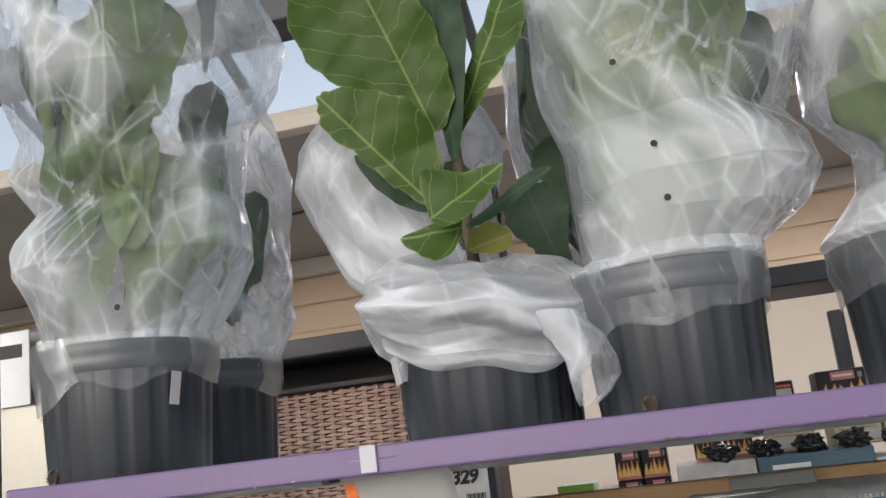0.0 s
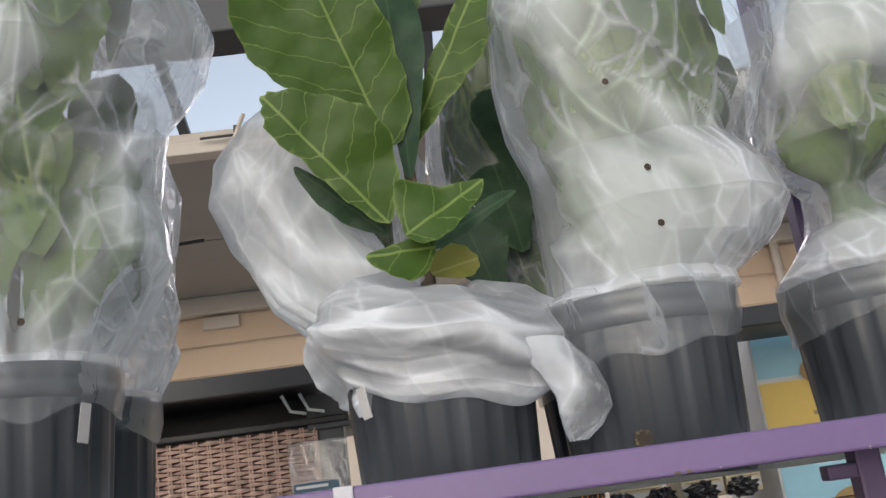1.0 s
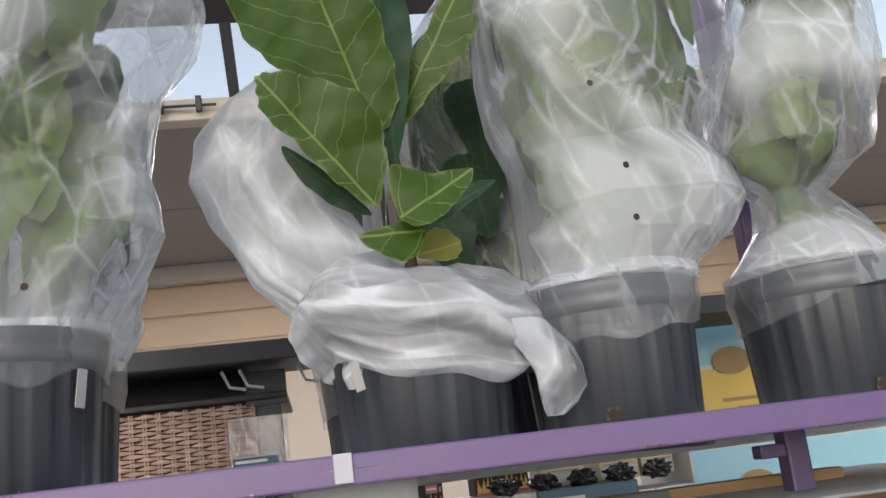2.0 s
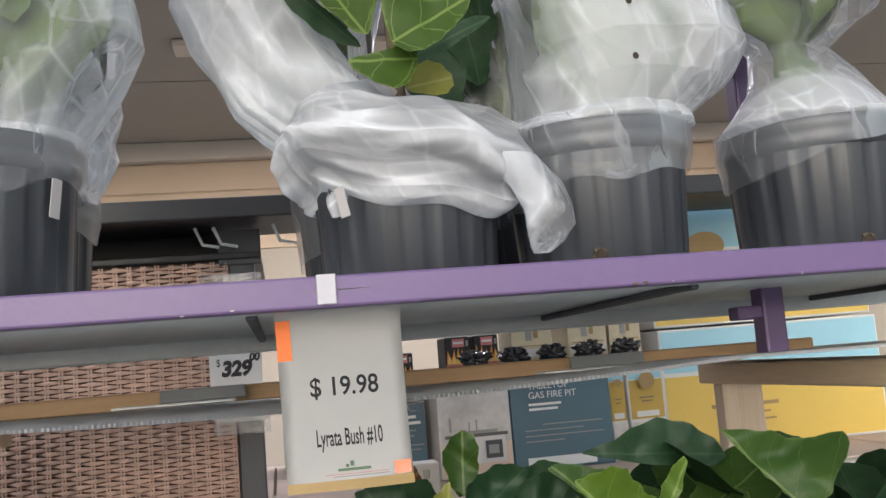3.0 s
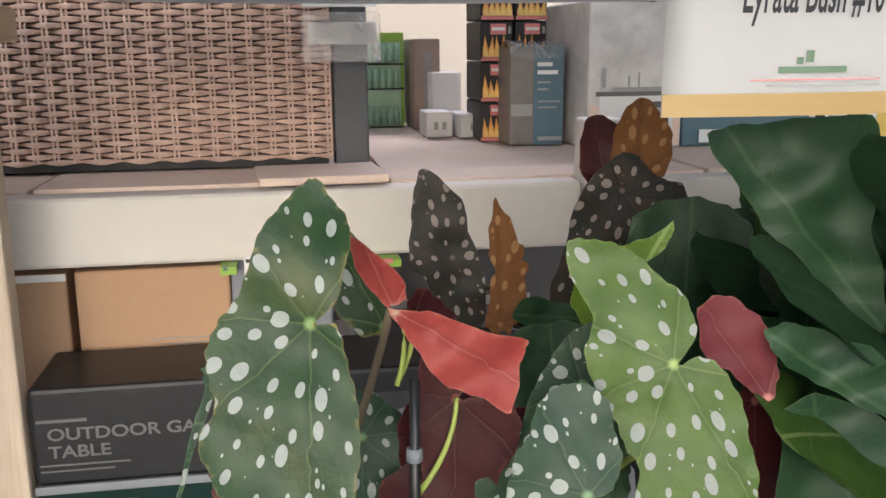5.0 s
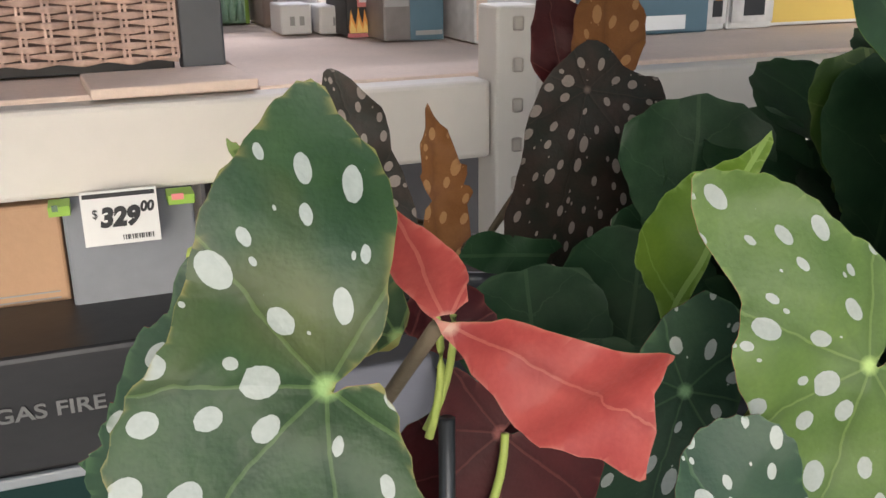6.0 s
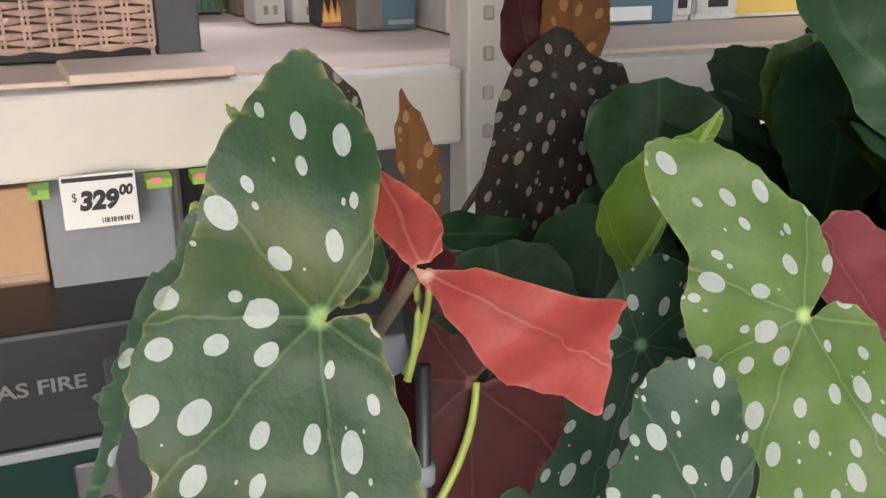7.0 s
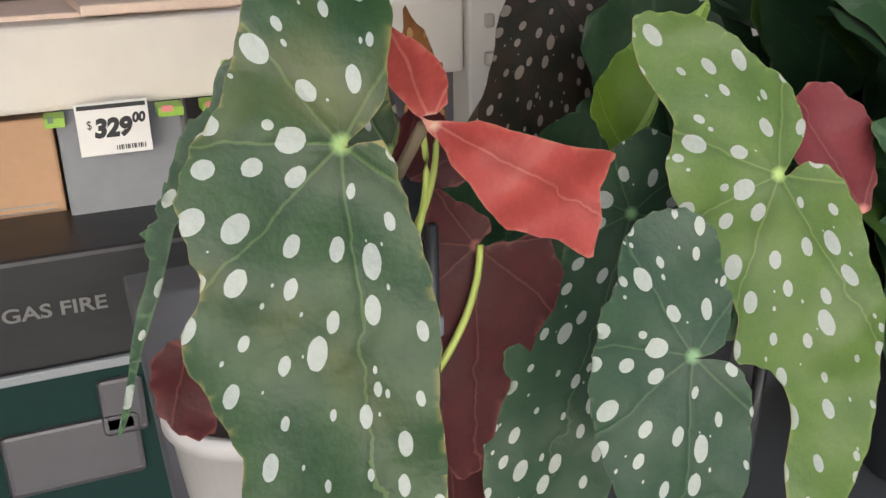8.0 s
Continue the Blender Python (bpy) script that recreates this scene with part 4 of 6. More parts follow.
leaf(P2, (0.03, 1.32, 1.87), (0, -0.98, 0.2), [(-1.1, 1.7), (3.9, 1.1), (8.9, 1.3), (7.1, -2.3), (4.5, -4.7), (1.8, -5.9), (-0.8, -4.3)], F_PALE, F_PALE, (-0.5, -4.5), (8.9, 1.3), 0.01, 0.005, 23)
leaf(P2, (0.01, 1.34, 1.82), (0, -0.98, 0.2), [(-3.5, -0.7), (0.8, 0.7), (4.4, 1.5), (4.2, -1.9), (1.5, -4.8), (-1.3, -3)], F_PALE, F_PALE, (4.4, -0.5), (-3.5, -0.7), 0.008, 0.004, 24)
leaf(P2, (0.07, 1.4, 1.82), (0, -1, 0.05), [(-2.1, -2.3), (-1.4, 0.1), (1.2, 1.1), (3.4, -0.4), (3.6, -2.3), (1.5, -3.3)], F_YELLOW, F_YELLOW, (-2, -2.2), (3.5, -1), 0.006, 0.004, 25, "small yellowing leaf")
leaf(P2, (0.07, 1.45, 2.0), (-0.29, -0.95, -0.1), [(12.1, 16.9), (10.3, 10.3), (5.6, 5.6), (0, 0.3), (-4.2, -3.2), (-2.7, 1.9), (1.9, 9.4), (6.4, 16.7), (9.5, 22)], F_PALE, F_PALE, (-4.2, -3.2), (9.5, 18), 0.015, 0.006, 26, "", 1.4, 0.2)
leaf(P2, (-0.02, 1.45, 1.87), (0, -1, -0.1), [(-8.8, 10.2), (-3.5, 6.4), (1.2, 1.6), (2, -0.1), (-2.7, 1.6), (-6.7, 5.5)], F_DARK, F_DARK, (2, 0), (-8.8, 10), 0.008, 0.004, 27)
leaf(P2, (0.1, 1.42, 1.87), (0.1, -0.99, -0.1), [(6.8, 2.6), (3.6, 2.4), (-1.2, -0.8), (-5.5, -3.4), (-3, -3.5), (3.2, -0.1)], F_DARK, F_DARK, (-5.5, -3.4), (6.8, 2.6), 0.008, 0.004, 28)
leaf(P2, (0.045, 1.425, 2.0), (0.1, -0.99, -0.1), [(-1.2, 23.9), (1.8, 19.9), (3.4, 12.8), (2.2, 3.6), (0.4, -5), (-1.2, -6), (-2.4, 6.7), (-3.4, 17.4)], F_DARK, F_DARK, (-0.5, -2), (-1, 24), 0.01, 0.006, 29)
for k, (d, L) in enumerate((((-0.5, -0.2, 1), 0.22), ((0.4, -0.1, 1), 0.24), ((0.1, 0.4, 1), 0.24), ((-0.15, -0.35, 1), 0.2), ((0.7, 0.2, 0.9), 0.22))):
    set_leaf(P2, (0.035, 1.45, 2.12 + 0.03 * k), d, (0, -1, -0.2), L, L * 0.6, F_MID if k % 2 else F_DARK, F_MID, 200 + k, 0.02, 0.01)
set_leaf(P1, (-0.33, 1.4, 2.26), (0.2, 0.1, 1.0), (0, -1, -0.3), 0.22, 0.14, F_MID, F_MID, 300)
set_leaf(P4, (0.66, 1.46, 2.08), (-0.3, 0.05, 1.0), (0, -1, -0.1), 0.2, 0.11, F_MID, F_MID, 301)

# ---- price sign on the beam ----
sign = thing("price_sign", (-0.07, 1.262, 1.53), "white curved price card clipped to the purple beam", "price sign")


def sign_at(u, w):
    """A point of the curved card: u across 0 to 1, w down 0 to 1, and its outward turn."""
    y = 1.315 + 0.055 * math.sin(max(0.0, w) * 1.5) + 0.006 * (2 * u - 1) ** 2 - 0.058 * min(1.0, max(0.0, (0.12 - w) / 0.2)) ** 2
    return Vector((-0.1255 + (0.135 + 0.006 * w) * u + 0.004 * w, y, 1.535 - 0.202 * w))


def sign_patch(name, u0, u1, w0, w1, material, lift=0.0, nu=10, nw=24):
    bm = bmesh.new()
    rows = [[bm.verts.new(sign_at(u0 + (u1 - u0) * i / nu, w0 + (w1 - w0) * j / nw) + Vector((0, -lift, 0))) for i in range(nu + 1)] for j in range(nw + 1)]
    for a, b in zip(rows, rows[1:]):
        for i in range(nu):
            bm.faces.new((a[i], b[i], b[i + 1], a[i + 1]))
    if lift == 0.0:
        bmesh.ops.solidify(bm, geom=bm.faces[:], thickness=0.0006)
    return part(name, bm, material, sign, "", True)


def sign_words(text, u, w, height, material, squeeze=1.0, align="CENTER"):
    cu = bpy.data.curves.new("lettering", "FONT")
    cu.body, cu.size, cu.align_x, cu.resolution_u, cu.offset = text, height / 0.7, align, 4, 0.0004
    tmp = new("lettering", cu)
    me = bpy.data.meshes.new_from_object(tmp.evaluated_get(bpy.context.evaluated_depsgraph_get()))
    bpy.data.objects.remove(tmp)
    for q in me.vertices:
        q.co = sign_at(u + q.co.x * squeeze / 0.138, w - q.co.y / 0.2) + Vector((0, -0.0007, 0))
    me.materials.clear()
    ob = put_mesh("lettering", me, material, BASES[sign.name])
    ob.parent = sign
    return ob


sign_patch("card", 0, 1, -0.06, 1, M_PAPER)
sign_patch("orange_corner", 0.0, 0.115, 0.07, 0.28, M_ORANGE, 0.0012)
sign_patch("gold_strip", 0, 1, 0.945, 1.0, M_GOLD, 0.0012)
sign_patch("corner_mark", 0.85, 0.985, 0.868, 0.94, M_CORNER, 0.0012)
sign_patch("leaf_mark", 0.40, 0.66, 0.882, 0.897, M_GREENINK, 0.0012)
sign_patch("leaf_mark", 0.465, 0.49, 0.86, 0.876, M_GREENINK, 0.0012)
sign_patch("leaf_mark", 0.5, 0.53, 0.844, 0.872, M_GREENINK, 0.0012)
sign_patch("fine_print", 0.3, 0.8, 0.912, 0.915, M_PINK, 0.0012)
sign_patch("fine_print", 0.36, 0.8, 0.924, 0.928, M_INKGREY, 0.0012)
sign_words("$ 19.98", 0.505, 0.48, 0.02, M_INK, 0.88)
sign_words("Lyrata Bush #10", 0.515, 0.755, 0.0185, M_INK, 0.42)
part("clip", boxed(-0.081, -0.061, 1.2655, 1.2695, 1.532, 1.563, 0.001), mat("frosted_clip_plastic", (0.42, 0.41, 0.45), 0.4), sign, "white plastic clip")

# ---- wooden stand with the corrugated roof sheet ----
stand = thing("wooden_stand", (0.06, 1.75, 0), "pine plant stand behind the purple rack", "plant stand")
for x in (-0.735, 0.768):
    part("post", boxed(x, x + 0.09, 2.12, 2.16, 0, 1.374, 0.004), M_PINE, stand, "knotty pine post")
for x0, x1 in ((-0.72, -0.613), (0.738, 0.83)):
    part("top_rail", boxed(x0, x1, 1.36, 2.162, 1.376, 1.418, 0.004), M_PINEY, stand)
part("cross_bar", boxed(-0.72, 0.79, 1.8, 1.84, 1.43, 1.455, 0.003), M_PINEX, stand, "brown wooden bar")
part("shelf", boxed(-0.345, 0.9, 1.4, 2.03, 0.93, 0.95, 0.003), M_GREYLEG, stand, "grey coated plant shelf")
for x, y in ((-0.33, 1.9), (0.83, 1.9)):
    part("leg", boxed(x, x + 0.05, y, y + 0.05, 0, 0.93, 0.004), M_PINE, stand)
sheet = thing("corrugated_sheet", (0.0, 1.7, 1.42), "sagging white corrugated plastic sheet lying on the wooden stand", "plastic sheet")


def sheet_z(x, y):
    return 1.4195 + min(0.02, 0.016 * ((x + 0.1) / 0.5) ** 2) * (1 - 0.45 * (y - 1.3) / 0.8) + 0.0012 * math.sin(x * 5 + 1)


for name, dz, m in (("upper_skin", 0.004, M_SHEET), ("lower_skin", 0.0, M_SHEET)):
    bm = bmesh.new()
    rows = [[bm.verts.new((-0.9 + 1.95 * i / 60, 1.42 + 0.72 * j / 6, sheet_z(-0.9 + 1.95 * i / 60, 1.42 + 0.72 * j / 6) + dz)) for i in range(61)] for j in range(7)]
    for a, b in zip(rows, rows[1:]):
        for i in range(60):
            bm.faces.new((a[i], a[i + 1], b[i + 1], b[i]))
    bmesh.ops.solidify(bm, geom=bm.faces[:], thickness=0.0005)
    part(name, bm, m, sheet)
bm = bmesh.new()
for i in range(330):
    x = -0.9 + 1.95 * i / 330
    z = sheet_z(x, 1.42)
    vs = [bm.verts.new(p) for p in ((x, 1.42, z), (x, 1.432, z), (x, 1.432, z + 0.004), (x, 1.42, z + 0.004))]
    bm.faces.new(vs)
tagged(part("web", bm, M_SHEET, sheet), kind="stuff")
for x in (-0.25, 0.385):
    clip = thing("shelf_clip", (x, 1.79, 1.44), "grey plastic clip plate on the wooden bar", "clip", "clips on the bar")
    part("plate", boxed(x - 0.05, x + 0.075, 1.755, 1.762, 1.436, 1.456, 0.002, pose(0, 0, 0, -22, 0, 0)), M_GREY, clip)
    part("foot", boxed(x - 0.11, x + 0.06, 1.70, 1.76, 1.4335, 1.4365, 0.001), M_SHEET, clip, "white card foot")

# ---- storage racks ----
store = thing("storage_rack", (-0.4, 2.5, 0), "cream enamelled steel storage rack with board deck", "storage rack")
part("beam", boxed(-2.2, 0.128, 2.25, 2.3, 1.074, 1.172, 0.006), M_CREAM, store, "cream step beam")
part("beam", boxed(0.19, 2.4, 2.25, 2.3, 1.074, 1.172, 0.006), M_CREAM, store)
part("beam", boxed(-2.2, 2.4, 3.42, 3.46, 1.083, 1.172, 0.006), M_CREAM, store)
bm = boxed(0.13, 0.188, 2.24, 2.3, 0, 1.262, 0.004)
post = part("upright", bm, M_CREAM, store, "cream upright with punched slots")
for k in range(16):
    z = 1.24 - 0.05 * k
    part("slot", boxed(0.152, 0.166, 2.2385, 2.2405, z - 0.009, z + 0.009, 0.003), M_TRIM, post)
bm = boxed(-0.24, -0.19, 2.72, 2.78, 0, 1.083, 0.004)
post = part("upright", bm, M_CREAM, store, "cream upright with punched slots")
for k in range(8):
    part("slot", boxed(-0.222, -0.208, 2.7185, 2.7205, 1.04 - 0.05 * k, 1.058 - 0.05 * k, 0.003), M_INKGREY, post)
for x, y in ((2.3, 2.24), (-2.2, 2.24), (-2.2, 3.4), (2.3, 3.4)):
    part("upright", boxed(x, x + 0.06, y, y + 0.06, 0, 1.262, 0.004), M_CREAM, store)
for k in range(9):
    x = -2.15 + 0.5 * k
    part("deck_board", boxed(x, x + 0.492, 2.3, 3.42, 1.15, 1.1755 + 0.002 * (k % 2), 0.002), M_BOARD, store)
part("deck_board", boxed(-0.345, -0.16, 2.27, 2.42, 1.176, 1.188, 0.002, pose(0, 0, 0, 0, 0, 4)), M_BOARD, store, "loose cardboard piece")
for x0, x1 in ((-0.397, -0.375), (-0.274, -0.245), (-0.223, -0.147)):
    tab = part("label_strip", boxed(x0, x1, 2.2155, 2.2505, 1.063, 1.074, 0.0006), M_LIME, store, "lime printed shelf label")
    part("bar", boxed(x0 + 0.004, x1 - 0.012, 2.2145, 2.2155, 1.069, 1.076), M_GREENINK if x0 < -0.3 else M_PINK, tab)
upper = thing("upper_shelf", (0.0, 2.7, 1.8), "dark metal shelf above the wicker table", "shelf")
part("beam", boxed(-2.2, 2.6, 2.3, 2.34, 1.803, 1.848, 0.004), M_DARKMETAL, upper)
part("deck", boxed(-2.2, 2.6, 2.34, 2.62, 1.81, 1.84, 0.002), M_DARKMETAL, upper)
# Black sheet added for the shade in the gap above the wicker table.
part("gap_shade_panel", boxed(-2.2, -0.24, 2.6, 2.62, 1.752, 1.81), M_BLACK, upper)
for x in (-2.1, 2.5):
    part("post", boxed(x, x + 0.05, 2.56, 2.6, 1.176, 1.81, 0.004), M_DARKMETAL, upper)
part("post", boxed(0.732, 0.772, 3.05, 3.09, 1.176, 1.81, 0.004), M_DARKMETAL, upper)
for x in (-0.29, -0.25, -0.12):
    part("hook", tube([(x, 2.4, 1.80), (x + 0.015, 2.42, 1.765), (x + 0.05, 2.4, 1.755)], 0.004, 6), M_STEEL, upper)

# the wicker table
wick = thing("wicker_fire_table", (-0.7, 2.7, 1.176), "brown resin wicker table on a dark base with grey legs", "table")
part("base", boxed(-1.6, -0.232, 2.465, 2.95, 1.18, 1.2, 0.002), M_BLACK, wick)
# Dark brown backing paints the shade seen in the gaps between strands.
part("backing", boxed(-1.6, -0.222, 2.464, 2.95, 1.2, 1.73), mat("weave_gap_shade", (0.1, 0.06, 0.048), 0.7), wick)
pos, faces = [], []
pitch, half = 0.0094, 0.03
nx = 270
for r in range(57):
    z = 1.196 + pitch * r
    for i in range(nx + 1):
        x = -1.58 + (1.352) * i / nx
        w = math.sin(math.pi * (x / half + (r % 2)))
        y = 2.456 - 0.0072 * w
        h = pitch * (0.37 + 0.12 * w) + 0.0005 * noise.noise(Vector((x * 30, r * 3.1, 0)))
        dz = 0.0006 * noise.noise(Vector((x * 12, r * 1.7, 4)))
        for dy, zz in ((0.003, -h), (-0.001, -h * 0.5), (0.0012, 0.0), (-0.001, h * 0.5), (0.003, h)):
            pos.append((x, y + dy, z + zz + dz))
        if i:
            o = len(pos) - 10
            for k in range(4):
                faces.append((o + k, o + k + 5, o + k + 6, o + k + 1))
me = bpy.data.meshes.new("weave")
me.from_pydata([Vector(p) - BASES[wick.name] for p in pos], [], faces)
me.materials.append(M_WICKER)
for p in me.polygons:
    p.use_smooth = True
ob = new("weave", me)
ob.parent = wick
tagged(ob, "woven brown resin strands", kind="stuff")
bm = bmesh.new()
for i in range(46):
    x = -1.58 + half * (i + 0.0)
    for dx in (-0.0032, 0.0032):
        box(bm, x + dx - 0.0017, x + dx + 0.0017, 2.4535, 2.4565, 1.196, 1.73)
tagged(part("wicker_upright", bm, M_WICKER, wick), kind="stuff")
part("leg", boxed(-0.222, -0.166, 2.46, 2.515, 1.178, 1.80, 0.003), M_GREYLEG, wick, "grey metal leg")
part("gusset", boxed(-0.245, -0.15, 2.45, 2.46, 1.72, 1.80, 0.003), M_GREYLEG, wick)
part("tabletop", boxed(-1.6, -0.15, 2.44, 2.97, 1.733, 1.748, 0.003), M_DARKMETAL, wick)


def price_card(at_x, at_z, y, w, h, text, cents, size, group=True):
    c = thing("price_card", (at_x + w / 2, y, at_z), "white shelf price card with bold black figures", "price card")
    part("card", boxed(at_x, at_x + w, y, y + 0.002, at_z, at_z + h, 0.0006), M_PAPER, c)
    words("$", size * 0.5, M_INK, c, (at_x + w * 0.13, y - 0.0008, at_z + h * 0.52), squeeze=0.8)
    words(text, size, M_INK, c, (at_x + w * 0.22, y - 0.0008, at_z + h * 0.36), squeeze=0.95, bold=0.0016 * size / 0.02, lean=0.18)
    words(cents, size * 0.55, M_INK, c, (at_x + w * 0.76, y - 0.0008, at_z + h * 0.58), squeeze=0.9, bold=0.0008 * size / 0.02, lean=0.18)
    part("bar", boxed(at_x + w * 0.03, at_x + w * 0.97, y - 0.0008, y, at_z + h * 0.88, at_z + h * 0.96), M_INK, c)
    for k in range(14):
        part("bar", boxed(at_x + w * (0.5 + 0.03 * k), at_x + w * (0.512 + 0.03 * k + 0.006 * (k % 3)), y - 0.0008, y, at_z + h * 0.08, at_z + h * 0.17), M_INK, c)
    return c


price_card(-0.269, 1.425, 2.345, 0.109, 0.131, "329", "00", 0.03)
price_card(-0.364, 1.03, 2.2, 0.078, 0.06, "329", "00", 0.0195)
pouch = thing("label_pouch", (-0.22, 2.35, 1.5), "clear plastic pouch holding a printed product label", "label pouch")
part("pouch", boxed(-0.28, -0.152, 2.35, 2.356, 1.565, 1.69, 0.002), M_POUCH, pouch)
part("label", boxed(-0.274, -0.175, 2.347, 2.349, 1.57, 1.605, 0.0004), M_PAPER, pouch)
part("band", boxed(-0.273, -0.176, 2.3455, 2.347, 1.573, 1.604, 0.0003), M_TEAL, pouch)
part("bar", boxed(-0.268, -0.2, 2.3442, 2.3455, 1.592, 1.598), M_INKWHITE, pouch)
words("IN. STEEL LP FIRE PIT", 0.0058, M_INKWHITE, pouch, (-0.268, 2.345, 1.579), squeeze=0.95)
low = thing("label_pouch", (-0.22, 2.4, 1.33), "clear pouch with a folded card hanging on the grey leg", "label pouch")
part("pouch", boxed(-0.27, -0.15, 2.4, 2.405, 1.345, 1.42, 0.002), M_POUCH, low)
part("card", boxed(-0.26, -0.155, 2.406, 2.408, 1.372, 1.405, 0.0006), M_PAPER, low)


def carton(name, x0, x1, y0, y1, z0, z1, material, label, panels=(), category="box", turn=None):
    """A shut box with a tape seam and flat printed panels: (u0, u1, w0, w1, material) on its front."""
    c = thing(name, ((x0 + x1) / 2, (y0 + y1) / 2, z0), label, category)
    part("body", boxed(x0, x1, y0, y1, z0, z1, 0.004), material, c)
    for k, (u0, u1, w0, w1, m) in enumerate(panels):
        d = 0.0012 * (k + 1)
        part("print", boxed(x0 + (x1 - x0) * u0, x0 + (x1 - x0) * u1, y0 - d, y0 - d + 0.001, z0 + (z1 - z0) * w0, z0 + (z1 - z0) * w1), m, c)
    return c


# boxes under the beam
carton("cardboard_box", -0.9, -0.618, 2.3, 2.7, 0.7, 1.056, M_CARD, "brown cardboard box under the rack beam", ((0.0, 1.0, 0.97, 1.0, M_INKWHITE),))
carton("cardboard_box", -0.607, -0.39, 2.3, 2.7, 0.7, 1.058, M_CARD, "brown cardboard box with faint printing", ((0.45, 0.95, 0.7, 0.705, M_INKGREY), (0.55, 0.95, 0.68, 0.684, M_INKGREY)))
carton("grey_carton", -0.386, -0.243, 2.26, 2.6, 0.7, 1.078, mat("grey_blue_carton", (0.2, 0.212, 0.24), 0.6), "plain grey-blue carton carrying a price card", ((0, 1, 0.985, 1, M_GREYLEG),))
# Added dark block: shade under the deck as colour, hiding the bright floor.
carton("dim_space_block", -0.17, 0.6, 2.86, 3.2, 0.0, 1.02, mat("dim_space_grey", (0.08, 0.08, 0.09), 0.6), "dark block added for the dim space under the rack deck", ((0.1, 0.5, 0.8, 0.82, M_INKGREY),))
table_box = thing("fire_table_box", (-0.4, 2.3, 0), "dark glossy plastic-wrapped fire table carton", "box")
part("body", boxed(-0.64, 0.1, 2.13, 2.29, 0.812, 0.945, 0.006), M_WRAP, table_box)
part("plinth", boxed(-0.64, 0.1, 2.13, 2.29, 0.0, 0.806, 0.004), M_DKGREEN, table_box, "dark green lower carton")
part("edge_strip", boxed(-0.64, 0.1, 2.122, 2.13, 0.803, 0.815, 0.002), M_GREY, table_box)
words("OUTDOOR GAS FIRE", 0.016, M_INKMID, table_box, (-0.62, 2.128, 0.876), squeeze=1.2, bold=0.0004)
words("TABLE", 0.016, M_INKMID, table_box, (-0.62, 2.128, 0.852), squeeze=1.2, bold=0.0004)
part("bar", boxed(-0.632, -0.57, 2.128, 2.13, 0.9, 0.904), M_INKMID, table_box)
part("bar", boxed(-0.632, -0.52, 2.128, 2.13, 0.84, 0.842), M_INKMID, table_box)
part("bar", boxed(-0.632, -0.54, 2.128, 2.13, 0.832, 0.834), M_INKMID, table_box)
for x, z, w in ((-0.5, 0.72, 0.15), (-0.39, 0.775, 0.05), (-0.56, 0.775, 0.05)):
    part("emblem", boxed(x, x + w, 2.126, 2.129, z - 0.06, z + 0.012 if w < 0.1 else z + 0.02, 0.006), M_EMBLEM, table_box)

# boxes on the deck
tray = carton("product_box", -0.125, -0.012, 3.2, 3.35, 1.178, 1.40, M_GREENBOX, "tray of green bottles in a printed carton", ((0.0, 1.0, 0.9, 1.0, M_LIME), (0.93, 1.0, 0.0, 1.0, M_LIME), (0.0, 1.0, 0.66, 0.68, M_INK), (0.0, 1.0, 0.4, 0.42, M_INK)))
M_BOTTLE = mat("pale_green_bottle", (0.3, 0.5, 0.36), 0.3, 0.0, 0.2, 30, 90, 0.1, 90)
for z in (1.184, 1.27, 1.33):
    for k in range(6):
        x = -0.114 + 0.0165 * k
        bm = bmesh.new()
        lathe(bm, [(0.001, z), (0.007, z + 0.001), (0.0072, z + 0.028), (0.0035, z + 0.036), (0.0035, z + 0.044), (0.001, z + 0.0445)], x, 3.188, 12)
        part("bottle", bm, M_BOTTLE, tray, "", True)
carton("tall_carton", 0.0, 0.06, 3.1, 3.3, 1.178, 1.385, mat("taupe_carton", (0.36, 0.27, 0.22), 0.7), "tall taupe carton with pale lettering", ((0.35, 0.65, 0.1, 0.85, M_INKGREY),))
carton("white_carton", -0.005, 0.053, 2.9, 3.0, 1.178, 1.232, M_PAPER, "small white carton with a dark print", ((0.3, 0.45, 0.3, 0.6, M_INKGREY), (0.6, 0.75, 0.3, 0.6, M_INKGREY)))
carton("white_carton", 0.062, 0.126, 2.88, 3.0, 1.178, 1.228, M_PAPER, "small white carton with a dark print", ((0.4, 0.55, 0.3, 0.6, M_INKGREY),))
carton("white_carton", 0.03, 0.1, 3.05, 3.15, 1.178, 1.31, M_SHEET, "plain pale carton on the deck")
wrapped = carton("wrapped_carton", 0.128, 0.234, 2.7, 2.95, 1.178, 1.366, mat("smoky_photo_print", (0.19, 0.17, 0.16), 0.4, 0.0, 0.25, 12, 60, 0.05, 90), "fire pit carton with slate-blue panel in loose clear wrap", ((0.44, 1.0, 0.0, 1.0, M_TEAL), (0.02, 0.42, 0.3, 0.42, M_INKGREY), (0.5, 0.78, 0.8, 0.84, M_INKWHITE), (0.5, 0.88, 0.72, 0.76, M_INKWHITE), (0.5, 0.75, 0.63, 0.65, M_INKGREY), (0.5, 0.7, 0.56, 0.58, M_INKGREY), (0.5, 0.92, 0.44, 0.455, M_INKGREY), (0.5, 0.85, 0.38, 0.395, M_INKGREY), (0.5, 0.95, 0.05, 0.09, M_INKGREY)))
bm = bmesh.new()
bmesh.ops.create_grid(bm, x_segments=28, y_segments=40, size=0.5)
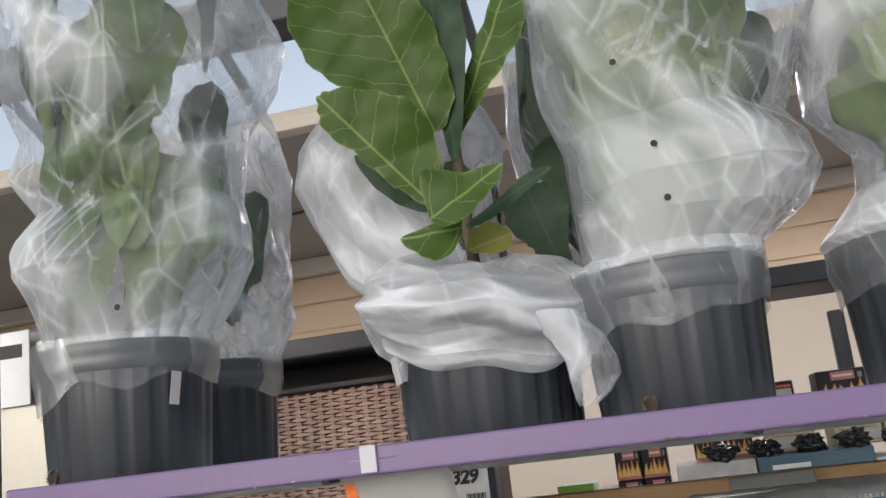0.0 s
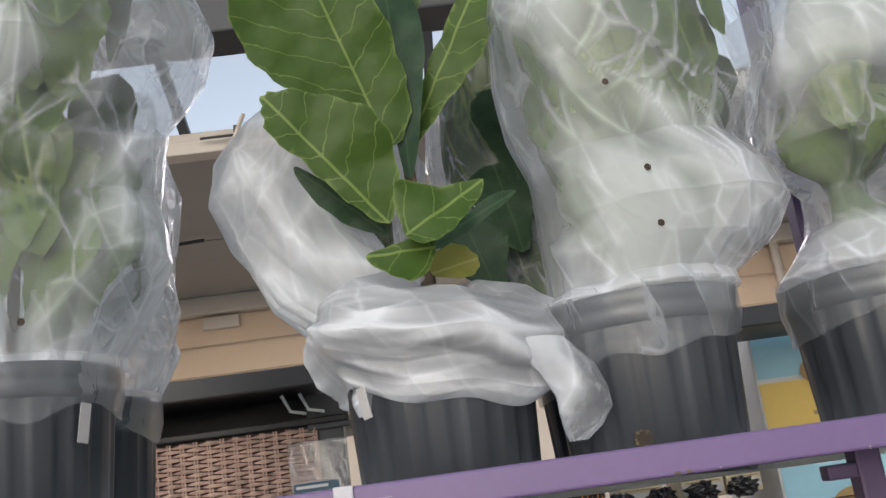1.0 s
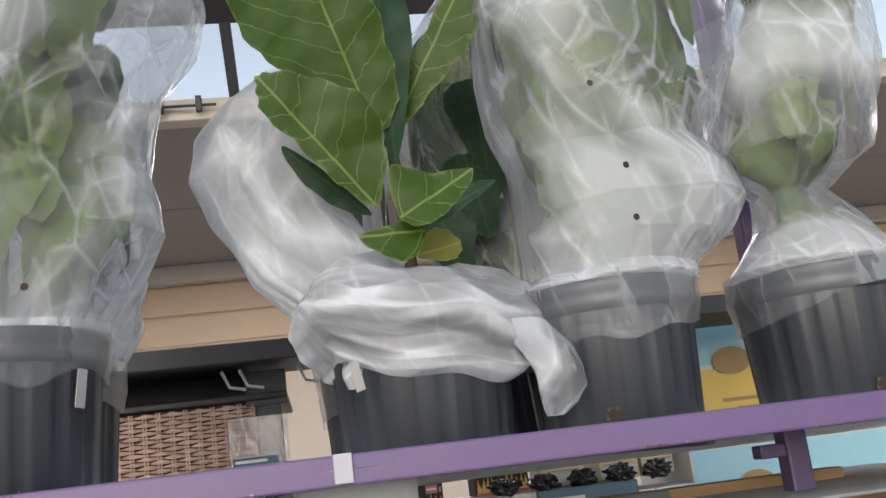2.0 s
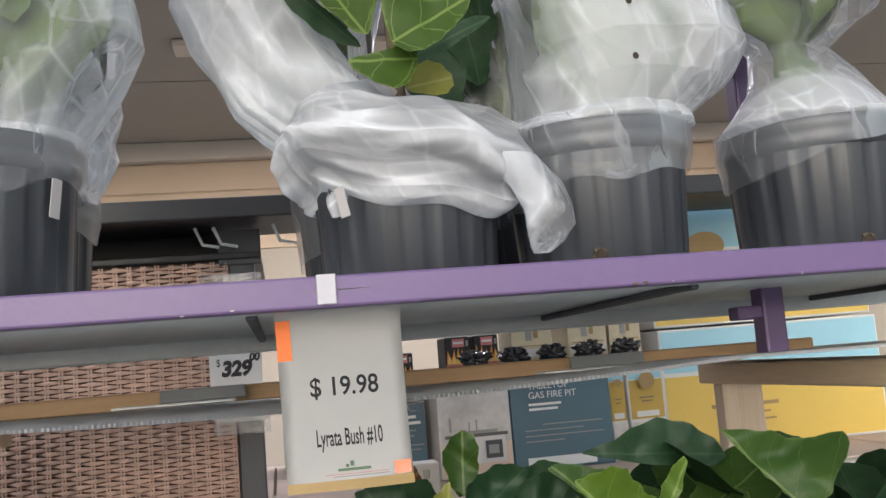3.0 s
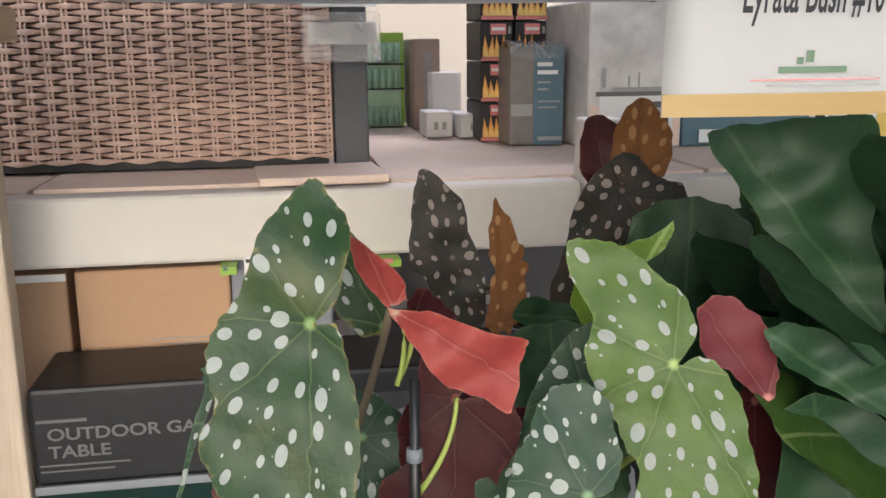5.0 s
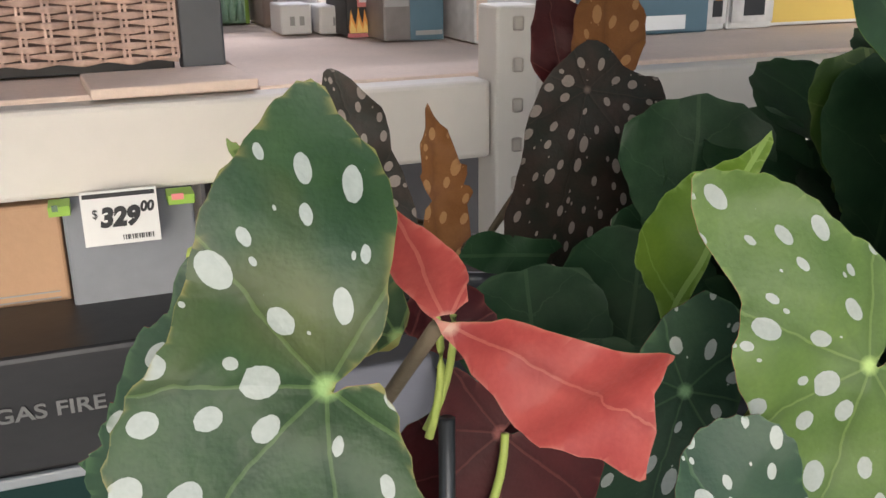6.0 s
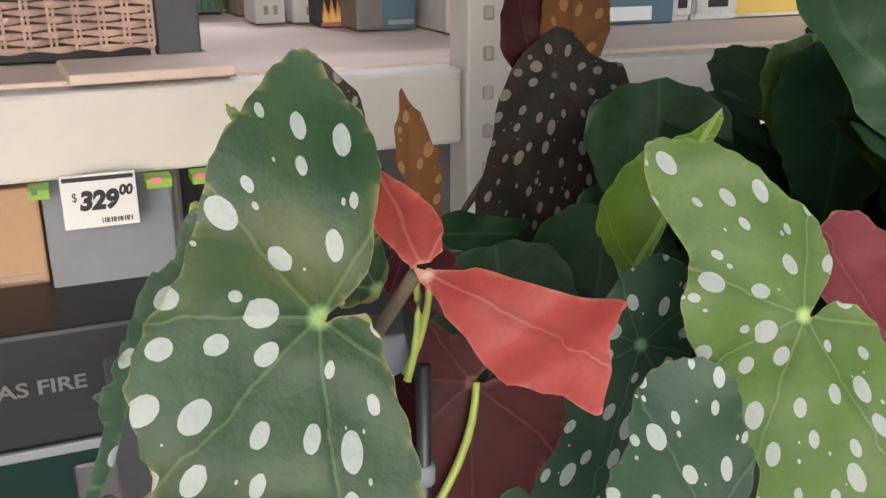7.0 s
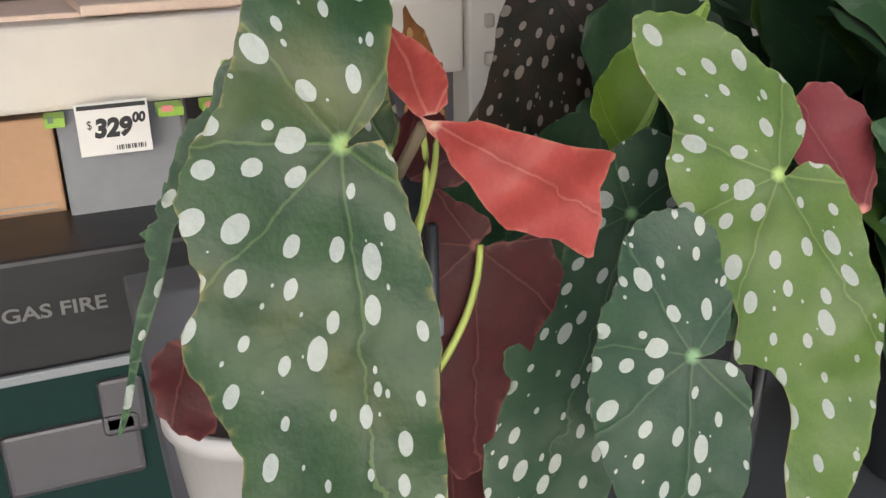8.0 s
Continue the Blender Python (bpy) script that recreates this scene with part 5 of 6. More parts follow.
for q in bm.verts:
    x, y = 0.181 + q.co.x * 0.112, 2.82 + q.co.y * 0.27
    q.co = Vector((x, y, 1.37 + 0.012 * abs(noise.noise(Vector((x * 40, y * 30, 0)))) - (0.03 + 0.02 * noise.noise(Vector((x * 50, 0, 3)))) * (1 if q.co.y < -0.49 else 0)))
part("wrap", bm, M_POUCH, wrapped, "crumpled clear wrap", True)
FLAMES = ((0.3, 0.78, 0.66, 0.93, M_PINK), (0.34, 0.74, 0.76, 0.84, M_INKWHITE), (0.84, 0.93, 0.68, 0.86, M_INKGREY), (0.0, 1.0, 0.0, 0.09, M_PINK))


def firelog_box(x, y0, y1, z, w=0.066, h=0.078, label="small black carton printed with a row of orange flames"):
    c = carton("firelog_box", x, x + w, y0, y1, z, z + h, M_INK, label, FLAMES)
    rnd = random.Random(int(x * 1000) + int(z * 100))
    for m, tall, lift in ((M_FLAME, 1.0, 0.0055), (M_FLAMECORE, 0.6, 0.0065)):
        bm = bmesh.new()
        n = 5
        for k in range(n):
            cx, hw = x + w * (0.14 + 0.72 * k / (n - 1)), w * 0.1 * (0.6 + 0.4 * tall)
            top = h * (0.1 + tall * (0.3 + 0.2 * rnd.random()))
            sway = w * 0.05 * (rnd.random() - 0.5)
            pts = ((-hw, 0.1 * h), (hw, 0.1 * h), (hw * 0.9, 0.1 * h + top * 0.3), (hw * 0.3 + sway, 0.1 * h + top * 0.65), (sway * 2, 0.1 * h + top), (-hw * 0.5 + sway, 0.1 * h + top * 0.6), (-hw, 0.1 * h + top * 0.3))
            bm.faces.new([bm.verts.new((cx + px, y0 - lift, z + pz)) for px, pz in pts])
        part("print", bm, m, c)
    return c


for x in (0.092, 0.162, 0.3, 0.376):
    for z in (1.178, 1.258, 1.338, 1.418):
        if x < 0.28:
            firelog_box(x, 2.8, 2.95, z)
        elif z > 1.4:
            firelog_box(x, 2.7, 2.82, 1.448)
carton("picture_carton", 0.25, 0.434, 2.6, 2.9, 1.178, 1.447, M_PHOTO, "carton printed with a pale photograph of a fire table", ((0.02, 0.98, 0.02, 0.3, M_BOARD), (0.12, 0.9, 0.12, 0.36, M_PAPER), (0.08, 0.94, 0.36, 0.39, M_INKMID), (0.25, 0.8, 0.39, 0.42, M_INKGREY), (0.62, 0.85, 0.16, 0.32, M_GREYLEG), (0.66, 0.8, 0.2, 0.28, M_INKGREY), (0.14, 0.17, 0.42, 0.55, M_INKGREY), (0.4, 0.42, 0.42, 0.5, M_INKGREY), (0.5, 0.52, 0.42, 0.52, M_INKGREY)))
teal = carton("tabletop_fire_pit_box", 0.437, 0.698, 2.6, 2.95, 1.178, 1.447, M_TEAL, "slate-blue fire pit carton with white lettering", ((0.3, 0.9, 0.41, 0.42, M_INKGREY), (0.12, 0.7, 0.36, 0.37, M_INKGREY), (0.12, 0.9, 0.31, 0.32, M_INKGREY), (0.12, 0.5, 0.26, 0.27, M_INKGREY), (0.12, 0.45, 0.88, 0.92, M_INKWHITE), (0.12, 0.8, 0.03, 0.12, M_INKWHITE)))
words("TABLETOP", 0.0165, M_INKWHITE, teal, (0.483, 2.597, 1.378), squeeze=0.95)
words("GAS FIRE PIT", 0.0165, M_INKWHITE, teal, (0.483, 2.597, 1.355), squeeze=0.95)
part("bar", boxed(0.483, 0.567, 2.597, 2.6, 1.337, 1.343), M_INKWHITE, teal)
part("bar", boxed(0.483, 0.557, 2.597, 2.6, 1.325, 1.331), M_INKWHITE, teal)
for x, w in ((0.702, 0.045), (0.753, 0.1)):
    narrow = carton("fire_ring_box", x, x + w, 2.62, 2.9, 1.178, 1.418, M_PAPER, "narrow yellow and white fire ring carton in clear wrap", ((0.05, 0.95, 0.84, 0.98, M_SKYBLUE), (0.05, 0.95, 0.42, 0.83, M_OCHRE), (0.2, 0.8, 0.44, 0.5, M_PAPER), (0.3, 0.7, 0.64, 0.65, M_INKMID), (0.35, 0.65, 0.6, 0.61, M_INKMID), (0.05, 0.95, 0.05, 0.39, M_PHOTO), (0.3, 0.75, 0.1, 0.22, M_INK), (0.38, 0.68, 0.22, 0.28, M_FLAME)))
    bm = bmesh.new()
    bmesh.ops.create_circle(bm, cap_ends=True, radius=w * 0.22, segments=24)
    bmesh.ops.transform(bm, matrix=Matrix.Translation((x + w / 2, 2.608, 1.375)) @ pose(0, 0, 0, 90), verts=bm.verts[:])
    part("badge", bm, M_GOLD, narrow, "gold round badge")
for z, y in ((1.178, 2.64), (1.505, 2.66)):
    big = carton("fire_ring_box", 0.86, 1.5, y, 3.05, z, z + 0.322, M_PAPER, "large yellow carton with a pale blue band", ((0.01, 0.99, 0.02, 0.61, M_YELLOW), (0.01, 0.99, 0.645, 0.98, M_SKYBLUE), (0.2, 0.5, 0.33, 0.36, M_GOLD), (0.26, 0.46, 0.27, 0.285, M_GOLD), (0.24, 0.48, 0.21, 0.225, M_GOLD)))
    bm = bmesh.new()
    bmesh.ops.create_circle(bm, cap_ends=True, radius=0.05, segments=32)
    bmesh.ops.transform(bm, matrix=Matrix.Translation((1.03, y - 0.008, z + 0.215)) @ pose(0, 0, 0, 90) @ Matrix.Diagonal((1.1, 0.75, 1, 1)), verts=bm.verts[:])
    part("badge", bm, M_GOLD, big, "gold oval badge")
for k in range(5):
    x = 0.36 + 0.1 * k
    bm = bmesh.new()
    bmesh.ops.create_icosphere(bm, subdivisions=4, radius=0.04)
    for q in bm.verts:
        q.co *= 0.7 + 0.7 * abs(noise.noise(q.co * 34 + Vector((k * 3, 0, 0)))) + 0.35 * noise.noise(q.co * 80)
        q.co.z *= 0.6
    bmesh.ops.translate(bm, vec=(x, 2.62, 1.466), verts=bm.verts[:])
    b = thing("bagged_fuel", (x, 2.62, 1.447), "crumpled black plastic bag", "bag", "black bags on cartons")
    part("bag", bm, mat("black_film", (0.012, 0.012, 0.014), 0.18) if k == 0 else bpy.data.materials["black_film"], b, "", True)

M_CREAMBOX = mat("cream_photo_print", (0.6, 0.52, 0.36), 0.5, 0.0, 0.14, 9, 60, 0.05, 90)
for x, w in ((0.478, 0.112), (0.632, 0.11), (0.748, 0.09)):
    carton("cream_carton", x, x + w, 2.7, 2.85, 1.448, 1.555, M_CREAMBOX, "pale cream carton with a faint photograph", ((0.05, 0.95, 0.1, 0.3, M_PAPER), (0.35, 0.5, 0.5, 0.85, M_INKGREY), (0.55, 0.65, 0.55, 0.8, M_GOLD), (0.1, 0.9, 0.36, 0.38, M_GOLD)))
firelog_box(0.615, 2.7, 2.82, 1.556, 0.115, 0.075, "stacked carton printed with orange flames")
carton("small_carton", 0.5, 0.56, 2.7, 2.82, 1.556, 1.62, M_INK, "small dark carton with a pale label", ((0.2, 0.9, 0.2, 0.7, M_PAPER), (0.2, 0.9, 0.75, 0.85, M_RED)))
pipes = thing("wall_conduit", (2.6, 6.45, 0), "painted conduit running down the cream wall", "conduit")
part("pipe", tube([(2.55, 6.45, 0), (2.55, 6.45, 2.9)], 0.03, 10), M_TRIM, pipes)
part("pipe", tube([(2.4, 6.46, 2.45), (4.4, 6.46, 2.55)], 0.012, 8), M_TRIM, pipes)
part("switch_box", boxed(3.4, 3.62, 6.4, 6.5, 1.95, 2.3, 0.01), M_TRIM, pipes)
drain = thing("downpipe", (-3.05, 6.4, 0), "cream painted downpipe in the corner of the wall", "pipe")
part("pipe", tube([(-3.05, 6.4, 0), (-3.05, 6.4, 2.75), (-3.12, 6.4, 2.85), (-3.12, 6.4, 3.0)], 0.05, 12), M_TRIM, drain)

# things at the far end of the aisle
heater = thing("heater_cabinet", (-0.9, 1.9, 0), "brushed stainless steel heater cabinet with a price card", "cabinet")
part("body", boxed(-1.02, -0.78, 1.75, 2.0, 0, 1.868, 0.03), mat("brushed_steel", (0.27, 0.26, 0.24), 0.35, 1.0, 0.1, 4, 60, 0.1, 90, stretch=(8, 8, 0.3)), heater)
for k in range(3):
    part("rib", boxed(-0.83 + 0.012 * k, -0.826 + 0.012 * k, 1.745, 1.75, 0.4, 1.85, 0.001), M_INKGREY, heater)
part("card", boxed(-0.955, -0.875, 1.735, 1.738, 1.72, 1.86, 0.001), M_SHEET, heater)
part("bar", boxed(-0.94, -0.89, 1.7335, 1.735, 1.81, 1.835), M_INK, heater)
bin_ = thing("plant_bin", (-1.35, 2.3, 0), "dark green plastic bin", "bin")
part("body", boxed(-1.6, -1.1, 2.2, 2.6, 0, 1.8, 0.02), M_DKGREEN, bin_)
part("rim", boxed(-1.62, -1.08, 2.18, 2.62, 1.8, 1.86, 0.01), M_RED, bin_)

# ---- spotted begonias ----
def begonia(x, y, z, label):
    return thing("spotted_begonia", (x, y, z), label, "potted plant", "begonias")


def white_pot(parent, cx, cy, z0, r=0.062, h=0.125, glaze=None):
    bm = bmesh.new()
    lathe(bm, [(0.001, z0), (r * 0.75, z0), (r * 0.78, z0 + 0.004), (r * 0.93, z0 + h * 0.86), (r, z0 + h * 0.87), (r, z0 + h), (r * 0.92, z0 + h), (r * 0.88, z0 + h * 0.8)], cx, cy, 48)
    p = part("pot", bm, glaze or M_WHITEPOT, parent, "black nursery pot" if glaze else "white plastic pot", True)
    bm = bmesh.new()
    lathe(bm, [(0.001, z0 + h * 0.84), (r * 0.9, z0 + h * 0.83)], cx, cy, 24)
    part("soil", bm, M_POTIN, p)
    return p


def stem(parent, a, b, r=0.0032, sag=(0, 0, 0), material=None, name="stem"):
    return part(name, tube(bend(a, b, sag), r, 8, 0.8), material or M_SHOOT, parent, "", True)


BG = begonia(-0.29, 1.588, 0.95, "spotted begonia with coral undersides in a white pot")
white_pot(BG, -0.292, 1.588, 0.951, 0.056, 0.09)
leaf(BG, (-0.295, 1.368, 1.241), (-0.14, -0.93, 0.34), [(0.21, 7.07), (0.95, 6.14), (1.7, 5.1), (1.91, 3.85), (1.59, 2.39), (1.27, 1.04), (0.11, -0.1), (1.17, 0.0), (1.59, -1.14), (2.01, -2.81), (2.33, -4.58), (2.33, -6.34), (2.12, -8.11), (2.23, -9.98), (1.8, -11.65), (-0.53, -13.73), (-3.5, -11.86), (-3.92, -9.88), (-3.82, -8.84), (-4.45, -7.38), (-5.19, -5.41), (-4.45, -3.85), (-4.77, -2.5), (-4.88, -1.25), (-4.45, 0.0), (-3.6, 1.14), (-2.86, 2.7), (-2.44, 4.16), (-1.59, 5.41), (-0.64, 6.55)], B_TOP, B_RED, (0, 0), (0, -1), 0.014, 0.009, 41, "large green leaf with white spots", 0.5, 0.045)
leaf(BG, (-0.37, 1.43, 1.2), (-0.29, -0.95, 0.1), [(6.0, 6.3), (5.0, 5.6), (4.6, 4.4), (3.8, 3.9), (3.2, 2.6), (2.8, 1.7), (2.3, 0.6), (1.9, 0.1), (2.0, -1.1), (1.4, -2.7), (0.8, -5.2), (0.2, -7.3), (0.7, -6.5), (1.4, -4.2), (2.3, -1.9), (2.9, -0.1), (3.6, 1.6), (4.2, 2.7), (5.2, 4.4), (6.0, 5.7)], B_DEEP, B_MAROON, (6, 6), (0, -7), 0.004, 0.004, 42, "narrow drooping leaf", 0.6, 0.08)
leaf(BG, (-0.257, 1.41, 1.233), (-0.1, -0.99, 0.1), [(-1.5, 3.9), (-0.5, 3.3), (0.7, 2.3), (1.3, 1.4), (1.2, 0.5), (0.5, 0.1), (2.5, -0.2), (5.6, -1.2), (7.7, -1.8), (7.4, -3.2), (6.8, -5.7), (5.4, -4.9), (3.5, -4.3), (2.0, -2.5), (0.6, -0.3), (-0.2, 0.7), (-1.3, 2.3)], B_RED, B_TOP, (0.7, 0), (7, -4), 0.022, 0.012, 43, "leaf turned to show its coral red underside", 0.5, 0.06)
leaf(BG, (-0.2, 1.47, 1.17), (-0.2, -0.98, 0.1), [(-2.8, 1.3), (-1.2, 0.8), (0.1, -0.4), (-0.6, -1.3), (0.9, -1.1), (2.7, -1.2), (3.3, -3.4), (1.9, -6.6), (0.4, -9.4), (-0.5, -12.3), (-2.2, -12.7), (-2.7, -8.4), (-2.9, -2.8)], B_MAROON, B_DEEP, (-0.6, -1.3), (-1, -12), 0.005, 0.003, 44, "maroon leaf underside", 0.7)
leaf(BG, (-0.215, 1.5, 1.195), (-0.1, -1, 0.1), [(-1.5, 2), (-0.6, 2.6), (0.5, 1.6), (1.7, 0.2), (2, -1.2), (0.3, -1.8), (-1.3, -1), (-2, 0.4)], B_MAROON, B_DEEP, (-2, -1.5), (2.5, 0.2), 0.005, 0.003, 45)
leaf(BG, (-0.26, 1.46, 1.225), (-0.2, -1, 0.1), [(-2, 4.2), (-0.5, 3.6), (1, 1.2), (1.2, -1.5), (-0.4, -2), (-2.2, 0.5)], B_TOP, B_MAROON, (1, -1.5), (-2, 4), 0.005, 0.003, 46)
leaf(BG, (-0.345, 1.46, 1.12), (-0.3, -1, 0.1), [(-0.2, 2.2), (0.8, 1.8), (1.8, 0.5), (1.5, -1.4), (0.4, -2.2), (-0.8, -1), (-1, 0.7)], B_MAROON, B_DEEP, (1, 3), (-1, -3), 0.005, 0.003, 47)
leaf(BG, (-0.301, 1.43, 1.281), (-0.2, -0.97, 0.1), [(-0.4, 0.5), (-0.1, 0.4), (0.4, -0.1), (0.7, -0.8), (0.3, -1.3), (0.0, -0.5)], B_LIGHT, B_RED, (0.3, -1.3), (-0.4, 0.5), 0.004, 0.003, 141, "", 0.5, 0.04)
leaf(BG, (-0.302, 1.47, 1.221), (-0.2, -0.97, 0.1), [(-1.2, 0.1), (-0.8, 1.6), (0.1, 2.7), (1.2, 2.0), (1.3, -0.1), (0.3, -1.5), (-0.6, -3.5), (-1.2, -1.4)], B_MAROON, B_DEEP, (1.2, 2.0), (-0.6, -3.5), 0.006, 0.004, 142, "maroon leaf underside", 0.6, 0.06)
leaf(BG, (-0.30, 1.42, 1.085), (-0.3, -1, 0.3), [(-0.6, 3), (0.8, 2.4), (2.2, 0.2), (2.6, -2.5), (1, -5), (-1.4, -4.6), (-2.4, -2), (-1.8, 1)], B_DEEP, B_RED, (0.5, 2.6), (0, -5), 0.006, 0.004, 48)
for k, (x, y, z, s) in enumerate(((-0.2, 1.52, 1.1, 1.0), (-0.15, 1.53, 1.08, 1.0), (-0.26, 1.53, 1.1, 1.0), (-0.21, 1.5, 1.05, 1.2))):
    leaf(BG, (x, y, z), (0.1 - 0.1 * k, -1, 0.15), [(-3 * s, 3.4 * s), (0, 4.2 * s), (2.6 * s, 2.6 * s), (3.4 * s, -0.5 * s), (1.8 * s, -4 * s), (-0.8 * s, -5.6 * s), (-3 * s, -2.4 * s), (-3.8 * s, 0.8 * s)], B_MAROON if k != 2 else B_DEEP, B_DEEP, (0, 1), (0, -5), 0.006, 0.004, 470 + k, "", 0.9)
for a, b in (((-0.246, 1.44, 1.18), (-0.243, 1.44, 1.224)), ((-0.245, 1.445, 1.18), (-0.235, 1.445, 1.22))):
    stem(BG, a, b, 0.0016, (0.003, 0, 0))
stem(BG, (-0.232, 1.462, 1.1), (-0.207, 1.465, 1.16), 0.002, (0.006, 0, 0))
stem(BG, (-0.285, 1.58, 1.03), (-0.294, 1.374, 1.239), 0.003, (0, 0, 0.02))
stem(BG, (-0.285, 1.58, 1.03), (-0.252, 1.414, 1.231), 0.003, (0.006, 0, 0.01), M_STEM)
stem(BG, (-0.295, 1.585, 1.03), (-0.315, 1.435, 1.255), 0.003, (-0.01, 0, 0.01))
part("stake", tube([(-0.235, 1.455, 1.0), (-0.234, 1.455, 1.177)], 0.0032, 8), M_STAKE, BG, "black plastic stake", True)
part("stake_clip", tube([(-0.2345, 1.455, 1.126), (-0.2345, 1.455, 1.134)], 0.005, 10), M_GREY, BG, "grey clip ring", True)

BG2 = begonia(0.02, 1.62, 0.95, "spotted begonia with light green leaves and rosy undersides")
white_pot(BG2, 0.02, 1.62, 0.951, 0.05, 0.085, M_POT)
leaf(BG2, (-0.095, 1.406, 1.194), (-0.32, -0.91, 0.27), [(1.4, 0.5), (2.6, -0.1), (3.7, -1.8), (4.2, -4.0), (4.6, -6.0), (4.6, -8.5), (4.3, -10.7), (3.5, -13.0), (2.3, -15.2), (0.5, -15.1), (0.1, -13.0), (0.5, -11.0), (0.4, -9.5), (-0.4, -8.4), (-1.9, -7.9), (-1.7, -6.0), (-2.5, -4.7), (-3.2, -3.2), (-4.3, -1.5), (-4.9, 0.4), (-4.5, 2.3), (-5.1, 3.5), (-5.9, 4.9), (-6.1, 6.6), (-5.1, 6.9), (-3.6, 6.7), (-2.2, 6.1), (-1.0, 5.0), (0.4, 4.0), (1.0, 2.8), (1.2, 1.6), (0.2, -0.1)], B_LIGHT, B_RED, (0, 0), (0.6, -1), 0.012, 0.009, 51, "light green leaf with white spots", 0.5, 0.05)
leaf(BG2, (-0.153, 1.38, 1.133), (-0.19, -0.93, 0.32), [(-0.5, 6.0), (0.6, 5.7), (1.3, 4.9), (1.6, 3.5), (2.0, 1.9), (1.5, 0.5), (0.8, 0.0), (0.2, -0.1), (1.6, -0.4), (2.3, -1.4), (2.4, -2.8), (2.1, -4.9), (1.1, -6.8), (-1.2, -7.5), (-3.0, -6.3), (-3.8, -4.3), (-4.2, -2.5), (-4.4, -0.9), (-4.0, 1.1), (-3.7, 2.3), (-3.0, 3.2), (-2.5, 4.8), (-1.5, 5.7)], B_DEEP, B_MAROON, (0.1, 0), (-0.6, -5), 0.008, 0.005, 52, "deep green spotted leaf", 0.5, 0.05)
leaf(BG2, (-0.128, 1.465, 1.173), (-0.19, -0.96, 0.19), [(1.3, 3), (-0.9, 2), (-2.3, 0), (-3.4, -2.1), (-4.6, -6), (-6.6, -7), (-6.4, -9), (-7.7, -11.7), (-7.6, -15.5), (-5.4, -17.7), (-2.4, -16.6), (0.8, -7.2), (2.3, -1.8), (2.6, 1.2)], B_DEEP, B_MAROON, (0, -1), (-4, -12), 0.008, 0.005, 53, "dark spotted leaf with a rosy patch", 0.7, 0.08)
leaf(BG2, (-0.047, 1.428, 1.223), (-0.1, -0.99, 0.1), [(-2.4, -0.5), (-0.7, 0.2), (1.1, -1), (2.2, -2.9), (2.5, -4.7), (1.9, -6.3), (-0.1, -4.6), (-1.9, -3.3)], B_PINK, B_LIGHT, (1.9, -6), (-2, -0.5), 0.005, 0.003, 54, "rosy leaf underside", 0.6)
leaf(BG2, (0.0, 1.45, 1.13), (0.1, -1, 0.1), [(-3, 2.6), (-0.8, 2.4), (0.4, -0.8), (-0.4, -4.5), (-2.6, -6), (-3.6, -2)], B_MAROON, B_DEEP, (-2, 2), (-2, -6), 0.005, 0.003, 55)
stem(BG2, (0.02, 1.61, 1.03), (-0.093, 1.412, 1.192), 0.003, (0, 0, 0.02))
stem(BG2, (0.02, 1.61, 1.03), (-0.15, 1.386, 1.131), 0.003, (0, 0, 0.02))
stem(BG2, (0.02, 1.61, 1.03), (-0.128, 1.47, 1.16), 0.003, (0, 0, 0.02))
part("stake", tube([(-0.065, 1.44, 0.98), (-0.06, 1.44, 1.1)], 0.0035, 8), M_STAKE, BG2, "black plastic stake", True)

BG3 = begonia(0.0, 1.93, 0.95, "older begonia with bronze spotted leaves and a dried leaf")
white_pot(BG3, -0.02, 1.94, 0.951, 0.058, 0.11, M_POT)
leaf(BG3, (-0.151, 1.9, 1.187), (-0.1, -0.99, 0.1), [(-0.8, 5.6), (3, 2.2), (3.8, -1.1), (5.4, -6.3), (5.1, -11.5), (1.6, -10.8), (-1.1, -6.1), (-2.5, -4.9), (-2.4, -0.4), (-1.9, 3.4)], B_BROWN, B_MAROON, (2, -4), (-0.8, 5.6), 0.006, 0.004, 61, "bronze spotted leaf", 0.8)
leaf(BG3, (-0.088, 1.878, 1.208), (-0.2, -0.98, 0.1), [(0, 0.4), (2.4, -4.1), (3.3, -6.9), (2.5, -12), (1.3, -13.7), (-0.9, -13.7), (-0.4, -8), (-0.7, -4.1)], B_DRY, B_DRY, (0.5, -13), (0, 0.4), 0.012, 0.012, 62, "dried brown curled leaf", 0.7, 0.3)
leaf(BG3, (0.06, 1.86, 1.23), (-0.1, -0.99, 0.1), [(0.2, 8.5), (2.6, 6.7), (3.5, 3.9), (2.7, 0.4), (-1.3, -0.4), (-3, 1.8), (-2, 6.2)], B_DRY, B_MAROON, (0, 0), (0.2, 8.5), 0.006, 0.004, 63, "tan spotted leaf", 0.8)
leaf(BG3, (0.06, 1.875, 1.23), (-0.1, -0.99, 0.1), [(-4.4, 6.6), (-1.6, 5.5), (-1.5, 1.7), (-2.6, -0.8), (-5.2, -0.2), (-5.7, 3.9)], B_MAROON, B_MAROON, (-3, -0.5), (-4, 6), 0.006, 0.004, 64, "", 0.8)
leaf(BG3, (0.06, 1.85, 1.23), (-0.1, -0.98, 0.2), [(-1.9, 3), (1.8, 0.4), (4.6, -0.8), (4.4, -4.6), (2.8, -10), (3.4, -15), (2.4, -20), (-1.9, -17.8), (-6, -16.6), (-8.6, -14.8), (-10, -11.8), (-8.4, -7.5), (-6.6, -1.6)], B_BROWN, B_MAROON, (-2, -1), (-6, -15), 0.008, 0.005, 65, "bronze spotted leaf", 0.8)
